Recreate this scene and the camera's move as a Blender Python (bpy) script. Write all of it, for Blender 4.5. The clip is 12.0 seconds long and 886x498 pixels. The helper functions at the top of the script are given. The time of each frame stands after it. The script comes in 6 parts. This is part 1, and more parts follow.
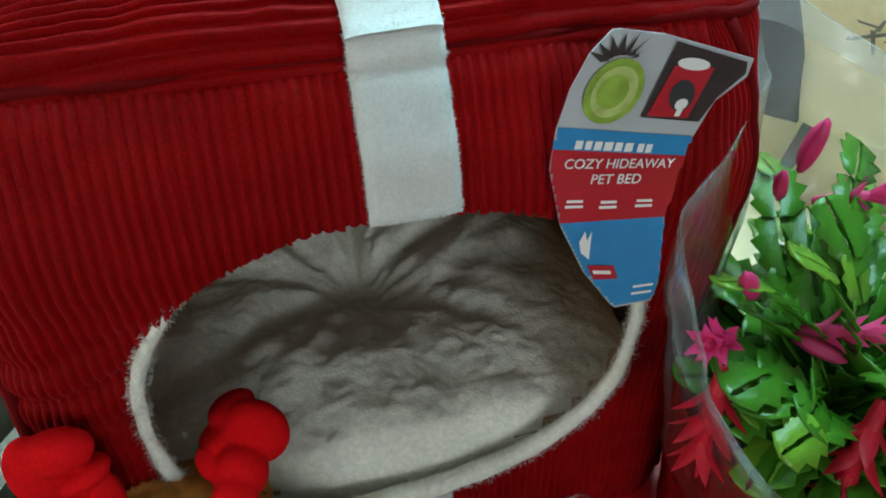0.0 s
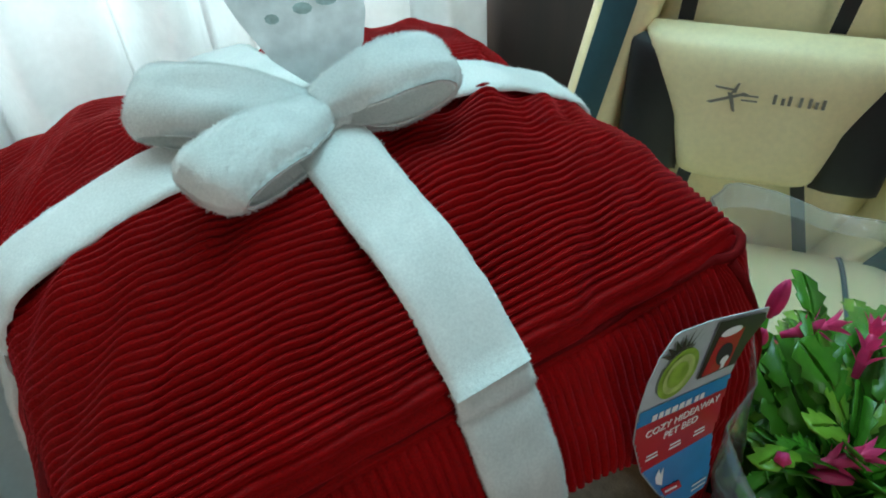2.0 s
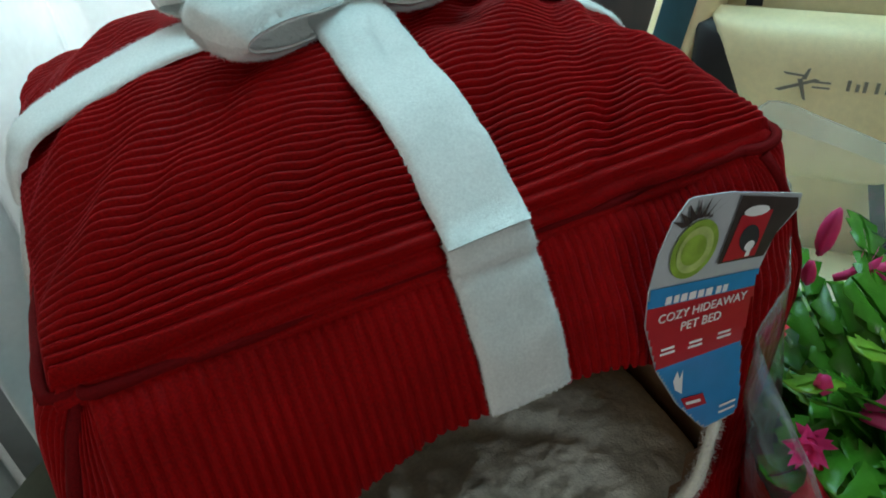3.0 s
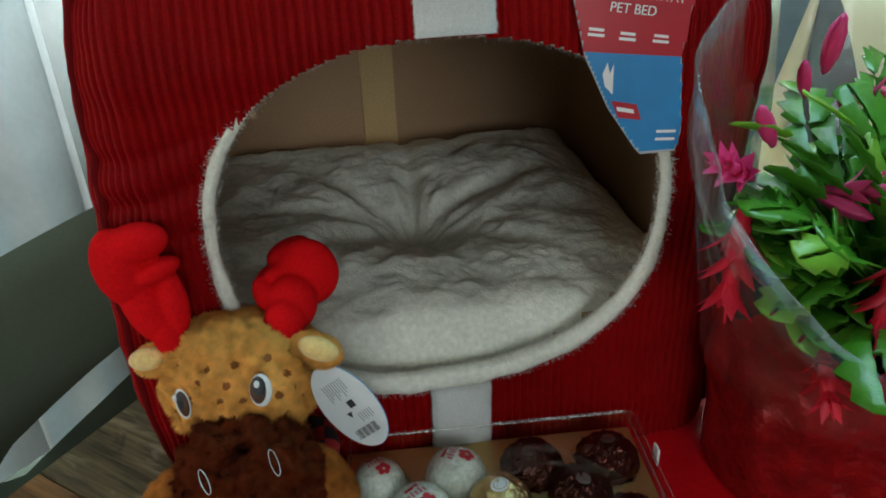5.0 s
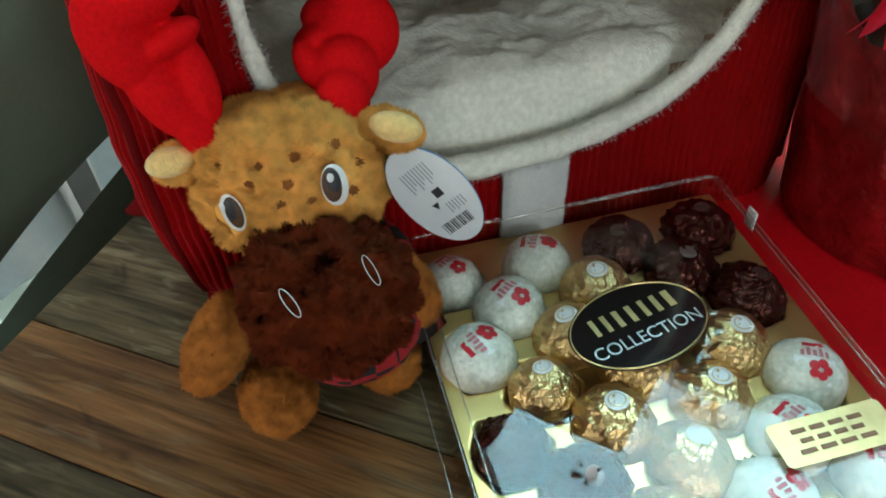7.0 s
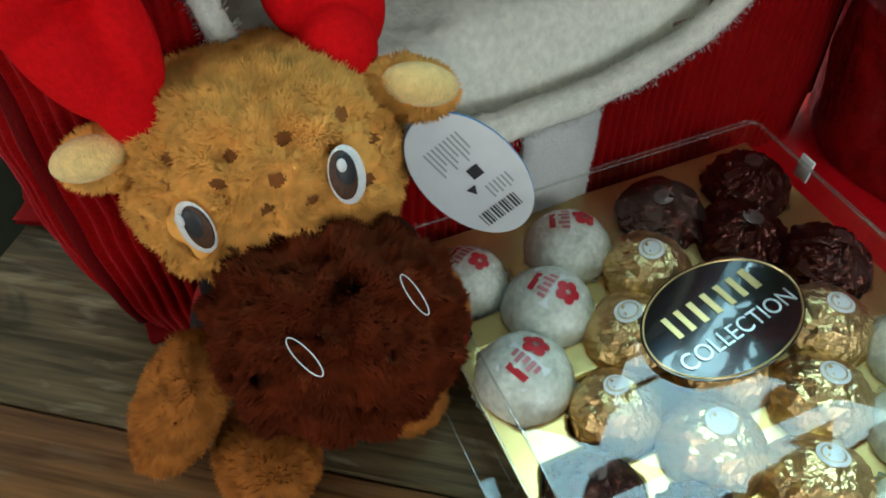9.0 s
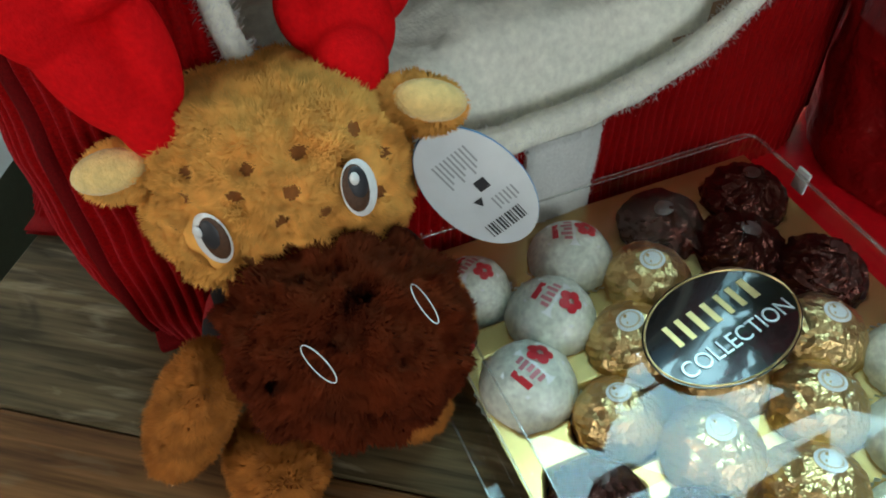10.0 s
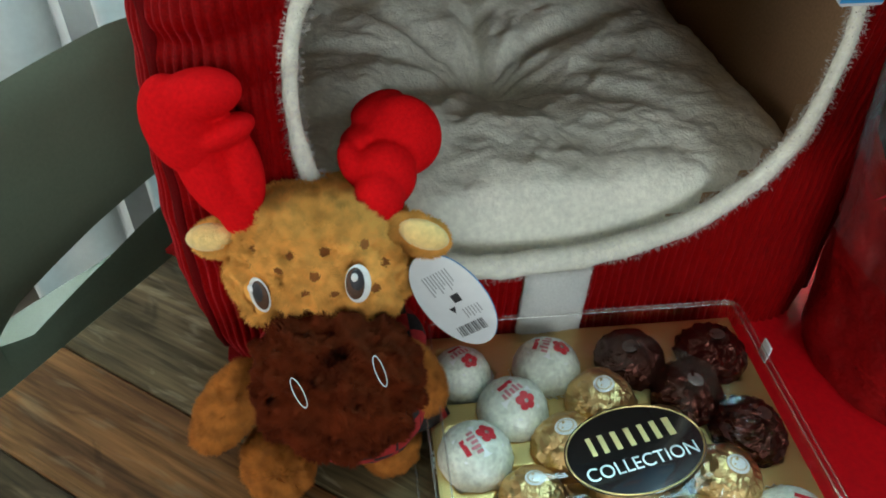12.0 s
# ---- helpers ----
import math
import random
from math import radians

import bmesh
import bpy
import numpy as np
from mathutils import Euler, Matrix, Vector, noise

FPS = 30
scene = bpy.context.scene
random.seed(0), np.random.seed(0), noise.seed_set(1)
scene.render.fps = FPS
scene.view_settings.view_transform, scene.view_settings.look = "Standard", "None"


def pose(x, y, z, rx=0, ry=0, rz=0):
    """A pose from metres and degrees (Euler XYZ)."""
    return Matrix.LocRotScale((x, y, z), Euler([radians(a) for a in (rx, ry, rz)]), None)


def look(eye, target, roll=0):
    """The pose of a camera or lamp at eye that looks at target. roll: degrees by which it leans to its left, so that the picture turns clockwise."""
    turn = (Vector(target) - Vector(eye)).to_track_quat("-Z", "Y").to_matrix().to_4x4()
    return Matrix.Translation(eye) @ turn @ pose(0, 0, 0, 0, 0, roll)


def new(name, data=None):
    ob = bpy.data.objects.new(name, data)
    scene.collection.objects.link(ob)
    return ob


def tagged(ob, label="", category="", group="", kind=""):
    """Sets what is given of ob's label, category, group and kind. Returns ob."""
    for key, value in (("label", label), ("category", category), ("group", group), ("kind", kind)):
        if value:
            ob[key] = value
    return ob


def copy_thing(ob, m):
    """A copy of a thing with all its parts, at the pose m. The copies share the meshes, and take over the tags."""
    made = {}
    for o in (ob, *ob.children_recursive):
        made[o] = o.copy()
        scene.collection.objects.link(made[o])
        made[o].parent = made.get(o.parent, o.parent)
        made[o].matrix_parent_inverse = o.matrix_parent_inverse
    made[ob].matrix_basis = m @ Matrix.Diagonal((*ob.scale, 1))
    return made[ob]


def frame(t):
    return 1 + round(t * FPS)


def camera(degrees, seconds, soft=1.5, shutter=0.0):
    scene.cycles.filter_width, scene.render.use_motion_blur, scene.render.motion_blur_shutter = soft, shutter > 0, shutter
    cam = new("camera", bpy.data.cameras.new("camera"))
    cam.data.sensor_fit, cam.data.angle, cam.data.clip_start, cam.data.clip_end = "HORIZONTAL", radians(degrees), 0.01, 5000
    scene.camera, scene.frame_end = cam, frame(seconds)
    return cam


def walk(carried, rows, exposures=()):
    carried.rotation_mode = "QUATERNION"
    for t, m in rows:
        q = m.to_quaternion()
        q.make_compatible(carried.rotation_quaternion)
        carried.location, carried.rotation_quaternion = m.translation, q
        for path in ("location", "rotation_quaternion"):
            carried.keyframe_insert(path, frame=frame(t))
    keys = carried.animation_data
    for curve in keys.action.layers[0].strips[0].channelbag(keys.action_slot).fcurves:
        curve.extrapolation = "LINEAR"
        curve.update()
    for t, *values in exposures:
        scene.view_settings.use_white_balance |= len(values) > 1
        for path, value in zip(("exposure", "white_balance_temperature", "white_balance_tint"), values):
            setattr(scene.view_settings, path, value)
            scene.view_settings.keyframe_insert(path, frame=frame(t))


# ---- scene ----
EXPOSURES = [(0.0, 0.2), (0.6, -0.05), (1.2, -0.3), (2.5, -0.5), (3.0, -0.5), (3.5, -0.4), (3.9, -0.3), (5.3, 0.2), (7.0, 0.42), (10.5, 0.4), (12.0, 0.65)]
cam = camera(61.9, 12.0, soft=1.8)
METRES, EYE, TILT, LEAN, TURN = 1.0, 1.272, -41.0, 0.0, -15.0
ROWS = [
    (0.0, 0.0, 0.0, 0.0, 0.0, 0.0, -0.0),
    (0.5, -0.0512, -0.0109, 0.1117, -2.94, -1.44, 7.59),
    (1.0, -0.0785, -0.0149, 0.1724, -8.48, -2.81, 11.28),
    (1.5, -0.0906, -0.0238, 0.1771, -10.61, -2.24, 13.08),
    (2.0, -0.0955, -0.0233, 0.1687, -11.47, -1.88, 13.48),
    (2.5, -0.0945, -0.0238, 0.1393, -11.37, -1.16, 13.19),
    (3.0, -0.0764, -0.012, 0.0694, -5.26, 3.59, 10.92),
    (3.5, -0.0437, 0.0068, -0.0149, 0.95, 9.02, 6.48),
    (5.5, 0.0308, -0.0271, -0.186, 6.51, 10.77, -2.88),
    (6.0, 0.0047, -0.019, -0.1957, 5.77, 4.44, -0.12),
    (6.5, -0.036, 0.0193, -0.1928, 2.46, -0.91, 1.58),
    (7.0, -0.0719, 0.0593, -0.1822, -0.35, -4.02, 3.26),
    (9.0, -0.1192, 0.1585, -0.1689, -8.34, -8.11, 7.45),
    (9.5, -0.1218, 0.1562, -0.1682, -8.38, -7.97, 7.45),
    (10.0, -0.1234, 0.1519, -0.1671, -8.49, -7.4, 7.36),
    (10.5, -0.1135, 0.1345, -0.1617, -8.33, -6.95, 7.22),
    (11.0, -0.099, 0.0932, -0.1615, -7.3, -6.09, 6.04),
    (11.5, -0.0774, 0.0564, -0.1601, -2.05, -2.43, 0.96),
    (12.0, -0.0638, 0.0471, -0.1455, 2.77, -1.7, -4.66),
]
walk(cam, [(t, pose(0, 0, EYE, TILT, LEAN, TURN) @ pose(METRES * x, METRES * y, METRES * z, 90 + pitch, roll, yaw)) for t, x, y, z, yaw, pitch, roll in ROWS],
     exposures=EXPOSURES)

# ---- light ----
TZ = 0.75  # height of the table top
world = bpy.data.worlds.new("world")
scene.world = world
world.use_nodes = True
wn = world.node_tree
sky = wn.nodes.new("ShaderNodeTexSky")
sky.sky_type, sky.sun_disc = "NISHITA", False
sky.sun_elevation, sky.sun_rotation = radians(40), radians(15)
wn.links.new(sky.outputs[0], wn.nodes["Background"].inputs[0])
wn.nodes["Background"].inputs[1].default_value = 0.1


def area_lamp(name, x, y, z, sx, sz, watts, colour, target):
    data = bpy.data.lights.new(name, "AREA")
    data.shape, data.size, data.size_y, data.energy, data.color = "RECTANGLE", sx, sz, watts, colour
    ob = new(name, data)
    ob.matrix_world = look((x, y, z), target)
    return ob


# added overhead lamp, standing in for the bright ceiling mirrored in the lid
area_lamp("ceiling_panel_light", 0.80, 0.80, 2.425, 1.4, 0.78, 31, (0.46, 0.88, 1.0), (0.80, 0.80, 0.0))
area_lamp("window_light", 0.14, 1.30, 1.68, 1.18, 1.32, 220, (0.86, 0.97, 1.0), (0.14, 0.0, 1.5))
# two added fill lamps: south for the bed's front, west for the gaming chair
area_lamp("room_window_light", 0.4, -2.94, 1.75, 1.5, 1.2, 24, (0.94, 1.0, 1.0), (0.0, 0.3, 0.8))
area_lamp("side_window_light", -2.94, -0.5, 1.6, 1.5, 1.2, 20, (1.0, 0.96, 0.86), (0.6, 0.4, 0.8))


# ---- materials ----
def mat(name, colour, rough=0.6, metal=0.0, var=0.15, scale=60.0, bump=0.0, bump_scale=400.0, second=None, second_scale=8.0, second_amount=0.5,
        sheen=0.0, sheen_tint=(1, 1, 1), sheen_rough=0.5, spec=0.5, coat=0.0, stretch=(1, 1, 1), bump_dist=0.001, random_var=0.0):
    """A surface with fine grain, larger blotches and a fine relief."""
    m = bpy.data.materials.new(name)
    m.use_nodes = True
    t = m.node_tree
    b = t.nodes["Principled BSDF"]
    b.inputs["Roughness"].default_value = rough
    b.inputs["Metallic"].default_value = metal
    b.inputs["Specular IOR Level"].default_value = spec
    b.inputs["Sheen Weight"].default_value = sheen
    b.inputs["Sheen Roughness"].default_value = sheen_rough
    b.inputs["Sheen Tint"].default_value = (*sheen_tint, 1)
    b.inputs["Coat Weight"].default_value = coat
    co = t.nodes.new("ShaderNodeTexCoord")
    mp = t.nodes.new("ShaderNodeMapping")
    mp.inputs["Scale"].default_value = stretch
    t.links.new(co.outputs["Object"], mp.inputs["Vector"])
    n1 = t.nodes.new("ShaderNodeTexNoise")
    n1.inputs["Scale"].default_value, n1.inputs["Detail"].default_value = scale, 5
    t.links.new(mp.outputs[0], n1.inputs["Vector"])
    r1 = t.nodes.new("ShaderNodeMapRange")
    r1.inputs["From Min"].default_value, r1.inputs["From Max"].default_value = 0.3, 0.7
    r1.inputs["To Min"].default_value, r1.inputs["To Max"].default_value = 1 - var, 1 + var
    t.links.new(n1.outputs[0], r1.inputs[0])
    n2 = t.nodes.new("ShaderNodeTexNoise")
    n2.inputs["Scale"].default_value, n2.inputs["Detail"].default_value = second_scale, 3
    t.links.new(mp.outputs[0], n2.inputs["Vector"])
    r2 = t.nodes.new("ShaderNodeMapRange")
    r2.inputs["From Min"].default_value, r2.inputs["From Max"].default_value = 0.4, 0.65
    r2.inputs["To Max"].default_value = second_amount
    t.links.new(n2.outputs[0], r2.inputs[0])
    mix = t.nodes.new("ShaderNodeMix")
    mix.data_type = "RGBA"
    mix.inputs["A"].default_value = (*colour, 1)
    mix.inputs["B"].default_value = (*(second or [c * 0.8 for c in colour]), 1)
    t.links.new(r2.outputs[0], mix.inputs["Factor"])
    sc = t.nodes.new("ShaderNodeVectorMath")
    sc.operation = "SCALE"
    t.links.new(mix.outputs["Result"], sc.inputs[0])
    last = r1.outputs[0]
    if random_var:
        info = t.nodes.new("ShaderNodeObjectInfo")
        rr = t.nodes.new("ShaderNodeMapRange")
        rr.inputs["To Min"].default_value, rr.inputs["To Max"].default_value = 1 - random_var, 1 + random_var
        t.links.new(info.outputs["Random"], rr.inputs[0])
        mul = t.nodes.new("ShaderNodeMath")
        mul.operation = "MULTIPLY"
        t.links.new(last, mul.inputs[0])
        t.links.new(rr.outputs[0], mul.inputs[1])
        last = mul.outputs[0]
    t.links.new(last, sc.inputs["Scale"])
    t.links.new(sc.outputs[0], b.inputs["Base Color"])
    if bump:
        n3 = t.nodes.new("ShaderNodeTexNoise")
        n3.inputs["Scale"].default_value, n3.inputs["Detail"].default_value = bump_scale, 3
        t.links.new(mp.outputs[0], n3.inputs["Vector"])
        bp = t.nodes.new("ShaderNodeBump")
        bp.inputs["Strength"].default_value, bp.inputs["Distance"].default_value = bump, bump_dist
        t.links.new(n3.outputs[0], bp.inputs["Height"])
        t.links.new(bp.outputs[0], b.inputs["Normal"])
    return m


def clear_film(name, tint=(1, 1, 1), gloss=0.08, rough=0.05, haze=0.0, bump=0.0, bump_scale=30.0, ior=1.45, backlit=False):
    """Thin clear plastic: mostly see-through, with a mirror's gloss at the angle and a little haze."""
    m = bpy.data.materials.new(name)
    m.use_nodes = True
    t = m.node_tree
    t.nodes.remove(t.nodes["Principled BSDF"])
    out = t.nodes["Material Output"]
    tr = t.nodes.new("ShaderNodeBsdfTransparent")
    tr.inputs[0].default_value = (*tint, 1)
    gl = t.nodes.new("ShaderNodeBsdfGlossy")
    gl.inputs["Roughness"].default_value = rough
    df = t.nodes.new("ShaderNodeBsdfTranslucent" if backlit else "ShaderNodeBsdfDiffuse")
    df.inputs[0].default_value = (0.85, 0.9, 0.9, 1)
    fr = t.nodes.new("ShaderNodeLayerWeight")
    fr.inputs["Blend"].default_value = 0.5
    pw, ad = t.nodes.new("ShaderNodeMath"), t.nodes.new("ShaderNodeMath")
    pw.operation, pw.inputs[1].default_value = "POWER", 4.5
    t.links.new(fr.outputs["Facing"], pw.inputs[0])
    ad.operation, ad.use_clamp = "MULTIPLY_ADD", True
    ad.inputs[1].default_value = 0.85
    ad.inputs[2].default_value = gloss + ((ior - 1) / (ior + 1)) ** 2
    t.links.new(pw.outputs[0], ad.inputs[0])
    m1, m2 = t.nodes.new("ShaderNodeMixShader"), t.nodes.new("ShaderNodeMixShader")
    m1.inputs[0].default_value = haze
    t.links.new(tr.outputs[0], m1.inputs[1])
    t.links.new(df.outputs[0], m1.inputs[2])
    t.links.new(ad.outputs[0], m2.inputs[0])
    t.links.new(m1.outputs[0], m2.inputs[1])
    t.links.new(gl.outputs[0], m2.inputs[2])
    t.links.new(m2.outputs[0], out.inputs[0])
    if bump:
        co = t.nodes.new("ShaderNodeTexCoord")
        nz = t.nodes.new("ShaderNodeTexNoise")
        nz.inputs["Scale"].default_value, nz.inputs["Detail"].default_value = bump_scale, 2
        t.links.new(co.outputs["Object"], nz.inputs["Vector"])
        bp = t.nodes.new("ShaderNodeBump")
        bp.inputs["Strength"].default_value, bp.inputs["Distance"].default_value = bump, 0.01
        t.links.new(nz.outputs[0], bp.inputs["Height"])
        for node in (gl, fr):
            t.links.new(bp.outputs[0], node.inputs["Normal"])
    return m


def cloth_light(name, colour, share=0.5, rough=0.8, var=0.12):
    """Thin cloth or leaf that lets part of the light through."""
    m = mat(name, colour, rough, var=var, scale=90, bump=0.3, bump_scale=700)
    t = m.node_tree
    b = t.nodes["Principled BSDF"]
    src = b.inputs["Base Color"].links[0].from_socket
    tl = t.nodes.new("ShaderNodeBsdfTranslucent")
    t.links.new(src, tl.inputs[0])
    mx = t.nodes.new("ShaderNodeMixShader")
    mx.inputs[0].default_value = share
    t.links.new(b.outputs[0], mx.inputs[1])
    t.links.new(tl.outputs[0], mx.inputs[2])
    t.links.new(mx.outputs[0], t.nodes["Material Output"].inputs[0])
    return m


CORDUROY = mat("red_corduroy", (0.265, 0.0012, 0.0019), 0.42, var=0.3, scale=900, second=(0.185, 0.0008, 0.0012), second_scale=14, bump=0.5, bump_scale=1500, spec=0.06,
               sheen=1.0, sheen_tint=(1.0, 0.08, 0.11), sheen_rough=0.28)
# darker than the corduroy: the shade along the seam is in this colour
PIPING = mat("shaded_red_hem", (0.14, 0.0015, 0.0025), 0.8, var=0.2, scale=900, bump=0.5, bump_scale=1500, spec=0.1)
PLUSH = mat("white_plush", (0.80, 0.82, 0.79), 0.95, var=0.08, scale=700, second=(0.70, 0.73, 0.70), second_scale=35, second_amount=0.6, bump=0.35, bump_scale=1400, bump_dist=0.0008, sheen=0.4)
LABEL_PAPER = cloth_light("sewn_paper_label", (0.84, 0.89, 0.90), 0.5, 0.6)
FLEECE = mat("cream_fleece", (0.91, 0.92, 0.80), 0.95, var=0.10, scale=260, second=(0.76, 0.79, 0.69), second_scale=28, second_amount=0.7, bump=0.7, bump_scale=500, bump_dist=0.0012, sheen=0.1)
FUR_WHITE = mat("white_fur", (0.84, 0.85, 0.80), 0.9, var=0.15, scale=500)
LINING = mat("tan_lining", (0.42, 0.265, 0.15), 0.85, var=0.12, scale=500, bump=0.3, bump_scale=900, second=(0.36, 0.225, 0.125), second_scale=12)
LINING_STRIP = mat("tan_seam_tape", (0.62, 0.43, 0.20), 0.7, var=0.1, scale=400, bump=0.2)
PAPER = mat("white_card", (0.80, 0.84, 0.86), 0.45, var=0.03, scale=120)
TAG_BLUE = mat("blue_print", (0.03, 0.27, 0.60), 0.3, var=0.05, scale=80, coat=0.3)
TAG_RED = mat("red_print", (0.52, 0.015, 0.03), 0.3, var=0.05, scale=80, coat=0.3)
TAG_GREY = mat("grey_print", (0.52, 0.55, 0.58), 0.3, var=0.05, scale=80, coat=0.3)
TAG_GREEN = mat("lime_print", (0.30, 0.47, 0.06), 0.3, var=0.25, scale=120, coat=0.3)
TAG_DARK = mat("dark_print", (0.05, 0.035, 0.035), 0.3, var=0.2, scale=90, coat=0.3)
WHITE_INK = mat("white_ink", (0.91, 0.92, 0.92), 0.4, var=0.02)
TEAL_INK = mat("faded_teal_ink", (0.42, 0.60, 0.60), 0.6, var=0.2, scale=200)
BLACK_INK = mat("black_ink", (0.03, 0.03, 0.035), 0.5, var=0.05)
FUR_TAN = mat("tan_fur", (0.92, 0.45, 0.105), 0.85, var=0.25, scale=140, second=(0.70, 0.29, 0.05), second_scale=60, spec=0.2)
FUR_RUST = mat("rust_fur", (0.52, 0.18, 0.032), 0.85, var=0.35, scale=140, second=(0.36, 0.11, 0.018), second_scale=60, spec=0.2)
FUR_BROWN = mat("brown_fur", (0.135, 0.022, 0.006), 0.85, var=0.4, scale=140, second=(0.050, 0.010, 0.0035), second_scale=70, spec=0.06)
# darker brown that paints the shade lying in the head's dimples
PIT_SHADE = mat("pit_shade_brown", (0.27, 0.095, 0.018), 0.95, var=0.2, scale=300)
FELT_RED = mat("red_felt", (0.72, 0.006, 0.009), 0.85, var=0.1, scale=500, bump=0.4, bump_scale=1200, sheen=0.0, spec=0.05)
EAR_YELLOW = mat("yellow_plush", (0.92, 0.66, 0.25), 0.9, var=0.12, scale=300, bump=0.6, bump_scale=900, sheen=0.4)
EYE_WHITE = mat("eye_white", (0.82, 0.82, 0.80), 0.6, var=0.05, scale=600, bump=0.3, bump_scale=1500)
EYE_BROWN = mat("eye_brown", (0.085, 0.036, 0.016), 0.6, var=0.2, scale=700, bump=0.3, bump_scale=1500)
GOLD = mat("gold_foil", (0.78, 0.54, 0.25), 0.33, metal=1.0, var=0.08, scale=200, bump=0.9, bump_scale=170, bump_dist=0.004)
GOLD_TRAY = mat("gold_tray", (0.66, 0.45, 0.17), 0.32, metal=0.8, var=0.05, scale=60, bump=0.15, bump_scale=90)
DARK_FOIL = mat("dark_brown_foil", (0.075, 0.024, 0.018), 0.17, metal=0.9, var=0.2, scale=150, bump=0.7, bump_scale=190, bump_dist=0.004)
COCONUT = mat("white_wrapper", (0.79, 0.82, 0.73), 0.3, var=0.22, scale=420, second=(0.57, 0.61, 0.50), second_scale=110, bump=0.7, bump_scale=350, coat=0.5)
PAPER_CUP = mat("white_paper_cup", (0.70, 0.72, 0.66), 0.6, var=0.08, scale=200)
STICKER_RED = mat("red_sticker_print", (0.62, 0.02, 0.035), 0.4, var=0.05)
STICKER_PINK = mat("pink_print", (0.62, 0.22, 0.25), 0.4, var=0.05)
OVAL_BLACK = mat("black_oval", (0.012, 0.010, 0.010), 0.12, var=0.05, coat=1.0)
LETTER_GOLD = mat("gold_letter", (0.72, 0.50, 0.22), 0.3, metal=1.0, var=0.03)
GOLD_PAPER = mat("gold_paper", (0.78, 0.56, 0.26), 0.4, metal=0.6, var=0.1, scale=90)
INK_BROWN = mat("brown_ink", (0.30, 0.13, 0.05), 0.5, var=0.05)
LID = clear_film("clear_lid", (0.97, 0.98, 0.97), 0.0, 0.02, 0.0, 0.0, ior=1.5)
SLEEVE = clear_film("clear_sleeve", (0.95, 0.97, 0.97), 0.02, 0.14, 0.13, 0.6, 22.0, ior=1.4, backlit=True)
LID_EDGE = clear_film("lid_fold", (0.90, 0.92, 0.90), 0.12, 0.15, 0.06)
SLEEVE_EDGE = clear_film("sleeve_fold", (0.93, 0.96, 0.96), 0.05, 0.2, 0.18, 0.4, 60.0, backlit=True)
FOIL_RED = mat("red_pot_foil", (0.27, 0.006, 0.007), 0.3, metal=0.3, var=0.3, scale=60, second=(0.12, 0.003, 0.004), second_scale=20, bump=0.8, bump_scale=60, bump_dist=0.006)
LEAF = cloth_light("cactus_leaf", (0.065, 0.25, 0.018), 0.25, 0.2)
LEAF_YOUNG = cloth_light("young_leaf", (0.19, 0.42, 0.035), 0.3, 0.25)
PETAL = cloth_light("pink_petal", (0.80, 0.055, 0.23), 0.3, 0.45)
PETAL_RED = cloth_light("red_petal", (0.78, 0.018, 0.05), 0.3, 0.45)
SOIL = mat("potting_soil", (0.035, 0.022, 0.014), 0.95, var=0.4, scale=200, bump=1.0, bump_scale=200)
CLOTH_RED = mat("red_table_cloth", (0.72, 0.006, 0.014), 0.30, var=0.08, scale=300, second=(0.60, 0.005, 0.012), second_scale=9, bump=0.15, bump_scale=60, bump_dist=0.004, spec=0.5)
CHAIR_GREEN = mat("grey_green_plastic", (0.115, 0.140, 0.095), 0.42, var=0.06, scale=300, second=(0.098, 0.120, 0.080), second_scale=6, bump=0.15, bump_scale=900)
BEIGE = mat("cream_leather", (0.93, 0.82, 0.50), 0.42, var=0.04, scale=120, second=(0.88, 0.75, 0.43), second_scale=7, bump=0.35, bump_scale=500)
TEAL = mat("teal_leather", (0.03, 0.10, 0.13), 0.45, var=0.06, scale=120, bump=0.3, bump_scale=500)
BLACK = mat("black_leather", (0.016, 0.017, 0.02), 0.5, var=0.1, scale=120, bump=0.3, bump_scale=500)
BLACK_PLASTIC = mat("black_plastic", (0.02, 0.02, 0.02), 0.45, var=0.1)
GREY_INK = mat("grey_stitching", (0.26, 0.25, 0.20), 0.6, var=0.1)
CURTAIN = cloth_light("pale_curtain", (0.74, 0.79, 0.79), 0.09, 0.9, 0.03)
WALL = mat("painted_wall", (0.30, 0.295, 0.28), 0.8, var=0.04, scale=40, bump=0.2, bump_scale=150)
DARKWOOD = mat("dark_wood", (0.030, 0.018, 0.013), 0.5, var=0.3, scale=20, stretch=(1, 1, 0.1), bump=0.2, bump_scale=80)
CEILING = mat("ceiling_paint", (0.55, 0.55, 0.54), 0.9, var=0.03, scale=30, bump=0.2, bump_scale=120)
FLOOR = mat("floor_laminate", (0.27, 0.22, 0.17), 0.5, var=0.15, scale=12, stretch=(0.2, 2, 1), second=(0.2, 0.16, 0.12), second_scale=3)
WHITE_FRAME = mat("white_frame", (0.78, 0.79, 0.78), 0.4, var=0.03)
GLASS = clear_film("window_glass", (1, 1, 1), 0.02, 0.0)


